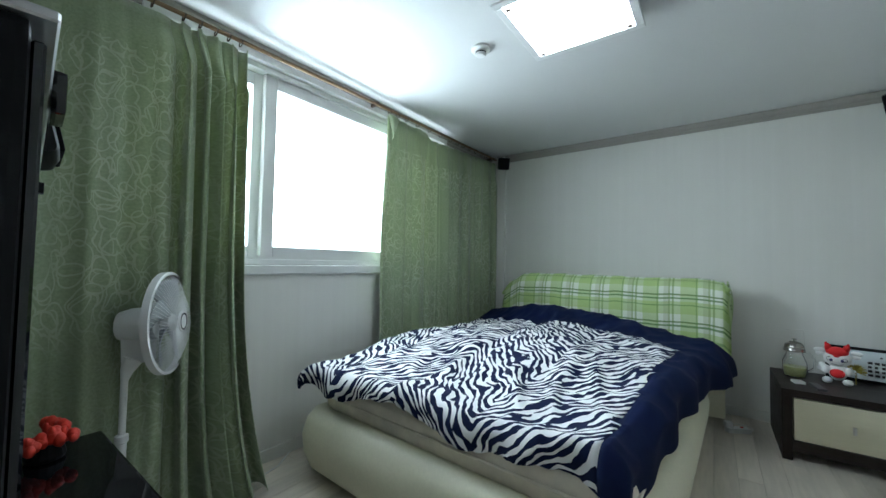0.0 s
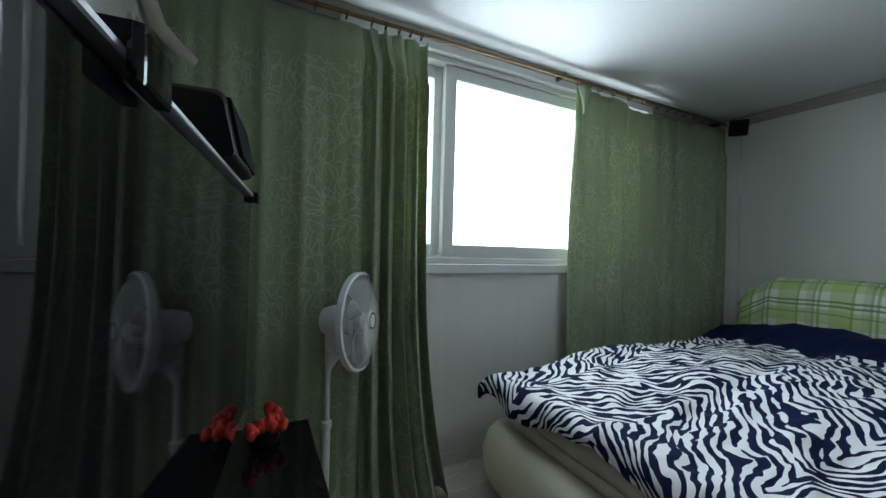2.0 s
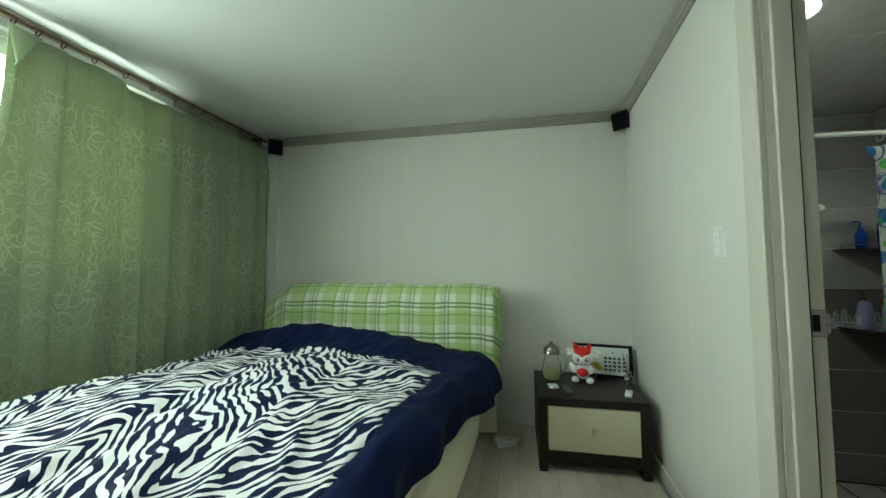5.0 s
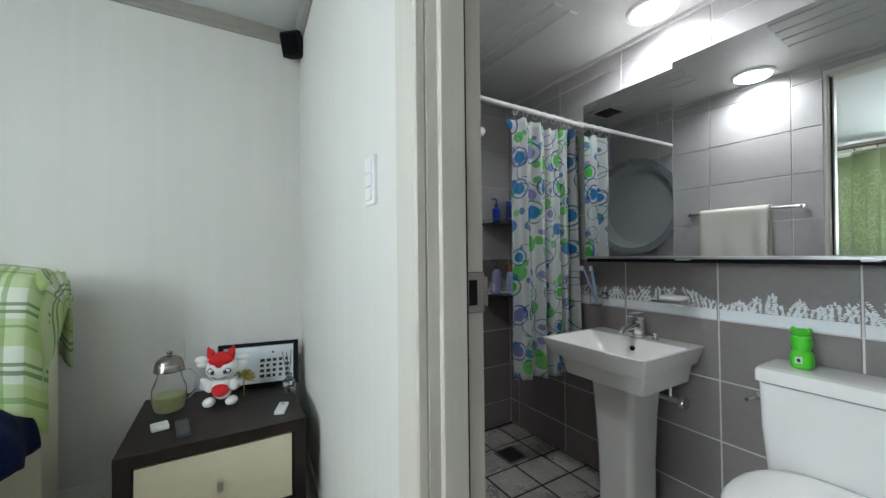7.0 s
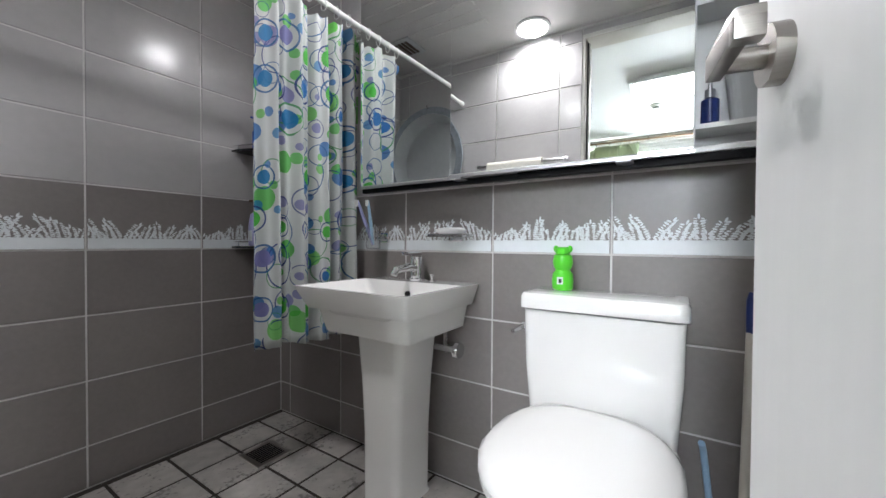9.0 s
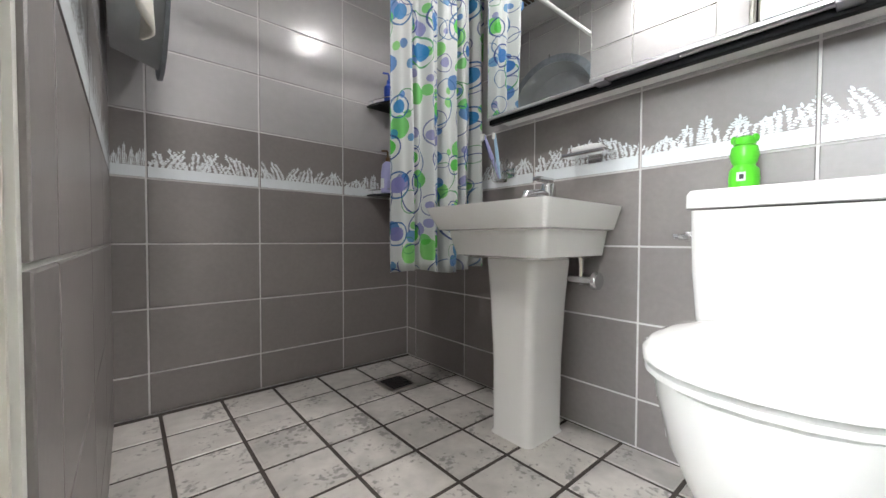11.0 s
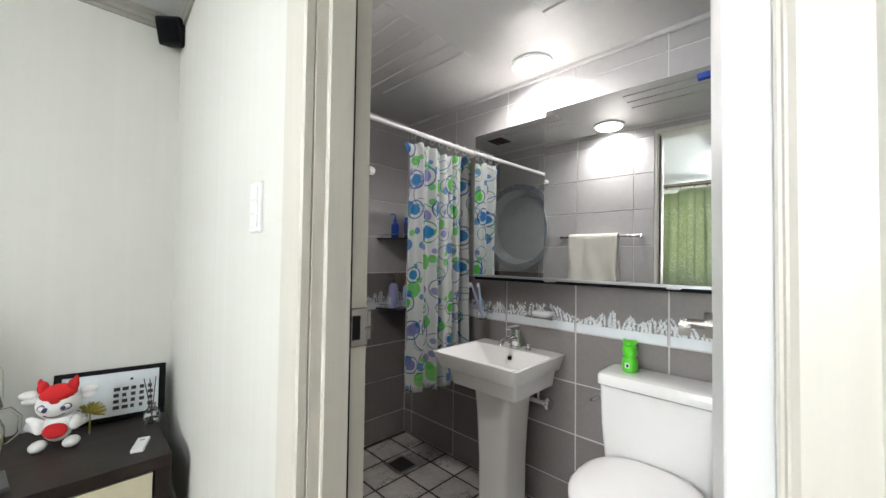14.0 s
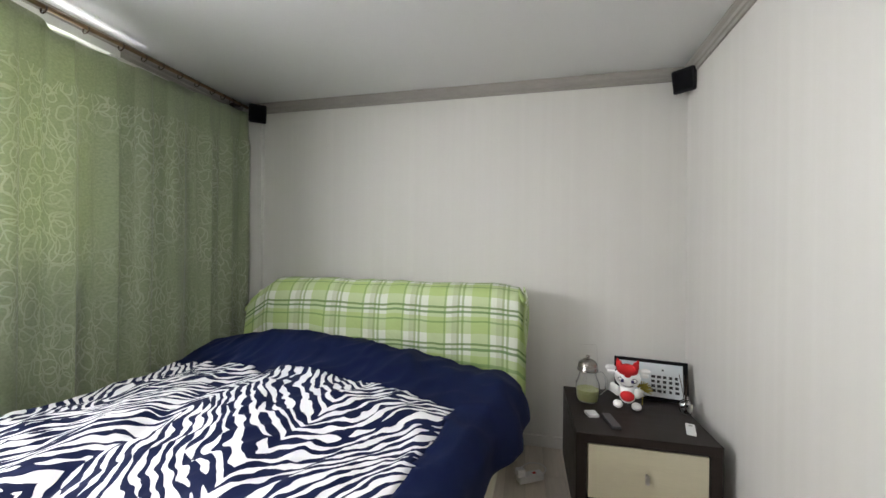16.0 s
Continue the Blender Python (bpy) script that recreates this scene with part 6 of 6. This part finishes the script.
    part("glass", lathe(bmesh.new(), [(0.026, 0), (0.029, 0.003), (0.029, 0.055), (0.014, 0.072), (0.014, 0.09), (0.011, 0.09), (0.011, 0.07), (0.026, 0.052), (0.026, 0.006)], 24), GLASS, rd, smooth=40)
    for q, (dx, dy) in enumerate(((-0.03, 0.01), (0.012, 0.012), (-0.012, -0.008))):
        bm = bmesh.new()
        tube(bm, ((-dx * 0.2, -dy * 0.2, 0.008), (dx, dy, 0.20)), 0.0018, 6)
        part("reed", bm, BRONZE, rd)
    # remotes and a card
    rm = thing("remote_control", 0.80, 3.135, z, "small white remote control", "remote control", turn=-18)
    part("case", B(-0.02, 0.02, -0.055, 0.055, 0.0005, 0.014, bevel=0.005), WHITE, rm)
    part("button", B(-0.008, 0.008, 0.02, 0.035, 0.0135, 0.0155, bevel=0.001, seg=1), SPOT, rm)
    rm = thing("remote_control", 0.445, 3.135, z, "dark grey remote control on the nightstand", "remote control", turn=8)
    part("case", B(-0.022, 0.022, -0.075, 0.075, 0.0005, 0.016, bevel=0.005), DARKGREY, rm)
    for q in range(3):
        part("button", B(-0.012, 0.012, -0.02 + 0.025 * q, -0.006 + 0.025 * q, 0.0135, 0.0155, bevel=0.001, seg=1), BLACK, rm)
    cd = thing("small_box", 0.365, 3.20, z, "small white card box", "box", turn=12)
    part("lid", B(-0.028, 0.028, -0.03, 0.03, 0.0005, 0.016, bevel=0.002, seg=1), WHITE, cd)
    # charger and loop of cable on the floor
    ch = thing("power_strip", 0.01, 3.25, FZ, "white power strip with a cable on the floor", "power strip", turn=30)
    part("case", B(-0.02, 0.13, -0.025, 0.025, 0.0005, 0.035, bevel=0.006), WHITE, ch)
    part("plug", B(-0.03, 0.015, -0.018, 0.018, 0.035, 0.075, bevel=0.006), WHITE, ch)
    part("lamp_button", B(0.07, 0.09, -0.008, 0.008, 0.0345, 0.039, bevel=0.002, seg=1), RED, ch)
    bm = bmesh.new()
    tube(bm, [(0.13 + 0.07 * math.sin(q * 0.45) , 0.02 + 0.06 * (1 - math.cos(q * 0.45)), 0.004 + 0.002 * (q % 2)) for q in range(13)], 0.003, 6)
    part("cord", bm, WHITE, ch)


# ---- floors, tiles and the distance ----


def outside():
    bm = bmesh.new()
    box(bm, -3000, 3000, -3000, 3000, -10.5, -10)
    structure("ground", bm, GROUND, "distant open ground below the house", "ground")
    rnd = random.Random(7)
    bm = bmesh.new()

    def hill(u, v):
        a = radians(110 + 140 * u)
        r = 900 + 250 * v
        z = -12 + (55 + 45 * noise.noise((u * 9, 0, 1)) + 15 * noise.noise((u * 40, 2, 1))) * math.sin(math.pi * v)
        return (r * math.cos(a), r * math.sin(a), z)

    sheet(bm, hill, 120, 6, lambda u, v: (u, v))
    structure("backdrop_hills", bm, HILL, "low wooded hills on the horizon", "hills")


def piece_mesh(name, w, h, t, mat, edge=0.0015):
    """A slab w by h in x and y, with chamfered front edges; the front is at z = t."""
    bm = bmesh.new()
    loft(bm, [[(sx * (w / 2 - o), sy * (h / 2 - o), z) for sx, sy in ((-1, -1), (1, -1), (1, 1), (-1, 1))] for o, z in ((0, 0), (0, t - edge), (edge, t))])
    return as_mesh(bm, name, mat)


def place(name, mesh, parent, m):
    ob = new(name, mesh)
    ob.parent = parent
    ob.matrix_basis = m
    return ob


def band_mesh(width, seed):
    """Printed band: a pale strip with leafy sprigs growing from it."""
    rnd = random.Random(seed)
    bm = bmesh.new()
    w = width / 2 - 0.002
    q = [bm.verts.new(p) for p in ((-w, -0.118, 0), (w, -0.118, 0), (w, -0.078, 0), (-w, -0.078, 0))]
    bm.faces.new(q)

    def leaf(x, y, a, s):
        n = 6
        vs = []
        for k in range(n):
            b = 2 * math.pi * k / n
            px, py = s * math.cos(b), 0.42 * s * math.sin(b)
            X = x + px * math.cos(a) - py * math.sin(a)
            vs.append(bm.verts.new((min(max(X, -w), w), y + px * math.sin(a) + py * math.cos(a), 0.0)))
        bm.faces.new(vs)

    for k in range(19):
        x = -w + (k + rnd.uniform(0.1, 0.9)) * 2 * w / 19
        tall = rnd.choice((0.02, 0.035, 0.05, 0.065)) + rnd.uniform(0, 0.012)
        lean = rnd.uniform(-0.7, 0.9)
        m = int(tall / 0.0075) + 2
        for j in range(m):
            y = -0.082 + tall * j / m
            xx = x + lean * tall * (j / m) ** 1.5
            for sd in (-1, 1):
                leaf(xx + sd * 0.0085, y + 0.003, 1.57 - sd * rnd.uniform(0.8, 1.8), rnd.uniform(0.0045, 0.0085))
        leaf(x + lean * tall, -0.080 + tall, 1.57 - lean, 0.008)
    return as_mesh(bm, "band_print", PRINT)


def tiles():
    TW, TH, G = 0.392, 0.243, 0.006
    rows = [(-0.04, 0.117)] + [(0.117 + TH * k, 0.117 + TH * (k + 1)) for k in range(8)] + [(0.117 + 8 * TH, BC - 0.001)]
    cache = {}

    def slab(w, h, dark):
        key = (round(w, 3), round(h, 3), dark)
        if key not in cache:
            cache[key] = piece_mesh("tile", w - G, h - G, 0.009, TILE_DARK if dark else TILE_LIGHT)
        return cache[key]

    bands = [band_mesh(TW - G, s) for s in (1, 2, 3)]

    def wall(parent, lines, to_world):
        cols = list(zip(lines, lines[1:]))
        for ci, (a, b) in enumerate(cols):
            if b - a < 0.02:
                continue
            for z0, z1 in rows:
                if z1 - z0 < 0.02:
                    continue
                dark = z1 < 1.10
                m = to_world((a + b) / 2, (z0 + z1) / 2)
                if m is None:
                    continue
                t = place("tile", slab(b - a, z1 - z0, dark), parent, m)
                if 0.84 < z0 < 0.86:
                    p = new("leaf_print", bands[ci % 3])
                    p.parent = t
                    p.matrix_basis = Matrix.Translation((0, 0, 0.0097)) @ Matrix.Diagonal(((b - a) / TW, 1, 1, 1))

    # east wall: columns along y, faces -x
    east = bpy.data.objects["wall_bath_east"]
    lines = [BY1, 3.279, 2.885, 2.49, 2.092, 1.70, 1.315, 0.92, BY0]
    e_ = Matrix(((0, 0, -1, BX1 + 0.009), (-1, 0, 0, 0), (0, 1, 0, 0), (0, 0, 0, 1)))
    wall(east, lines[::-1], lambda s, z: Matrix.Translation((0, s, z)) @ e_)
    north = bpy.data.objects["wall_bath_north"]
    lines = [BX0, 1.128, 1.515, 1.905, BX1]
    n_ = Matrix(((1, 0, 0, 0), (0, 0, -1, BY1 + 0.009), (0, 1, 0, 0), (0, 0, 0, 1)))
    wall(north, lines, lambda s, z: Matrix.Translation((s, 0, z)) @ n_)
    west = bpy.data.objects["wall_east"]
    lines = [BY0, D0 - 0.01]
    lines2 = [D1 + 0.01, 2.09, 2.482, 2.874, 3.266, BY1]
    w_ = Matrix(((0, 0, 1, BX0 - 0.001), (1, 0, 0, 0), (0, 1, 0, 0), (0, 0, 0, 1)))
    for ls in ([BY0, 0.92, D0 - 0.01], lines2):
        wall(west, ls, lambda s, z: Matrix.Translation((0, s, z)) @ w_)
    ob = structure("wall_bath_lintel", B(BX0 + 0.001, BX0 + 0.008, D0 - 0.01, D1 + 0.01, DT + 0.02, BC), TILE_LIGHT, "tiled lintel above the bathroom door", "wall")
    # floor
    fl = structure("floor_bath", B(BX0, BX1 + 0.003, BY0, BY1 + 0.003, -0.2, BZ - 0.003), FLOOR_GROUT, "dark stained grout bed under the floor tiles", "floor")
    big = piece_mesh("floor_tile", 0.1885, 0.1885, 0.012, FLOOR_TILE, 0.003)
    xs = [1.158, 1.358, 1.558, 1.758, 1.958, 2.158]
    x = [BX0] + xs + [BX1]
    y = [BY0] + [0.935 + 0.2 * k for k in range(13)] + [BY1]
    special = {}
    for x0, x1 in zip(x, x[1:]):
        for y0, y1 in zip(y, y[1:]):
            w, h = x1 - x0, y1 - y0
            if w < 0.03 or h < 0.03:
                continue
            key = (round(w, 3), round(h, 3))
            if key == (0.2, 0.2):
                me = big
            else:
                me = special.setdefault(key, piece_mesh("floor_tile", w - 0.0115, h - 0.0115, 0.012, FLOOR_TILE, 0.003))
            place("floor_tile", me, fl, Matrix.Translation(((x0 + x1) / 2, (y0 + y1) / 2, BZ - 0.012)))


def bedroom_floor():
    fl = structure("floor", B(XW - 0.02, XE + 0.02, -1.3, YN + 0.02, -0.2, FZ - 0.004), TRIM, "pale laminate plank floor of the bedroom", "floor")
    structure("floor_threshold", B(XE + 0.02, BX0 + 0.002, D0 - 0.05, D1 + 0.05, -0.2, FZ - 0.075), TRIM, "floor under the doorway", "floor")
    W, L = 0.11, 1.2
    made = {}
    for k in range(28):
        x0, x1 = XW + W * k, min(XW + W * (k + 1), XE)
        edge = -1.25 - (k * 0.41) % L
        while edge < YN:
            y0, y1 = max(edge, -1.25), min(edge + L, YN)
            edge += L
            if x1 - x0 < 0.01 or y1 - y0 < 0.02:
                continue
            key = (round(x1 - x0, 3), round(y1 - y0, 2))
            if key not in made:
                made[key] = piece_mesh("plank", x1 - x0 - 0.0012, y1 - y0 - 0.0012, 0.008, LAMINATE, 0.0008)
            place("plank", made[key], fl, Matrix.Translation(((x0 + x1) / 2, (y0 + y1) / 2, FZ - 0.008)))
walls()
mouldings()
window()
doorway()
curtains()
bed()
duvet()
television()
bedroom_fixtures()
fan()
bedside()
bathroom()
outside()
bedroom_floor()
tiles()
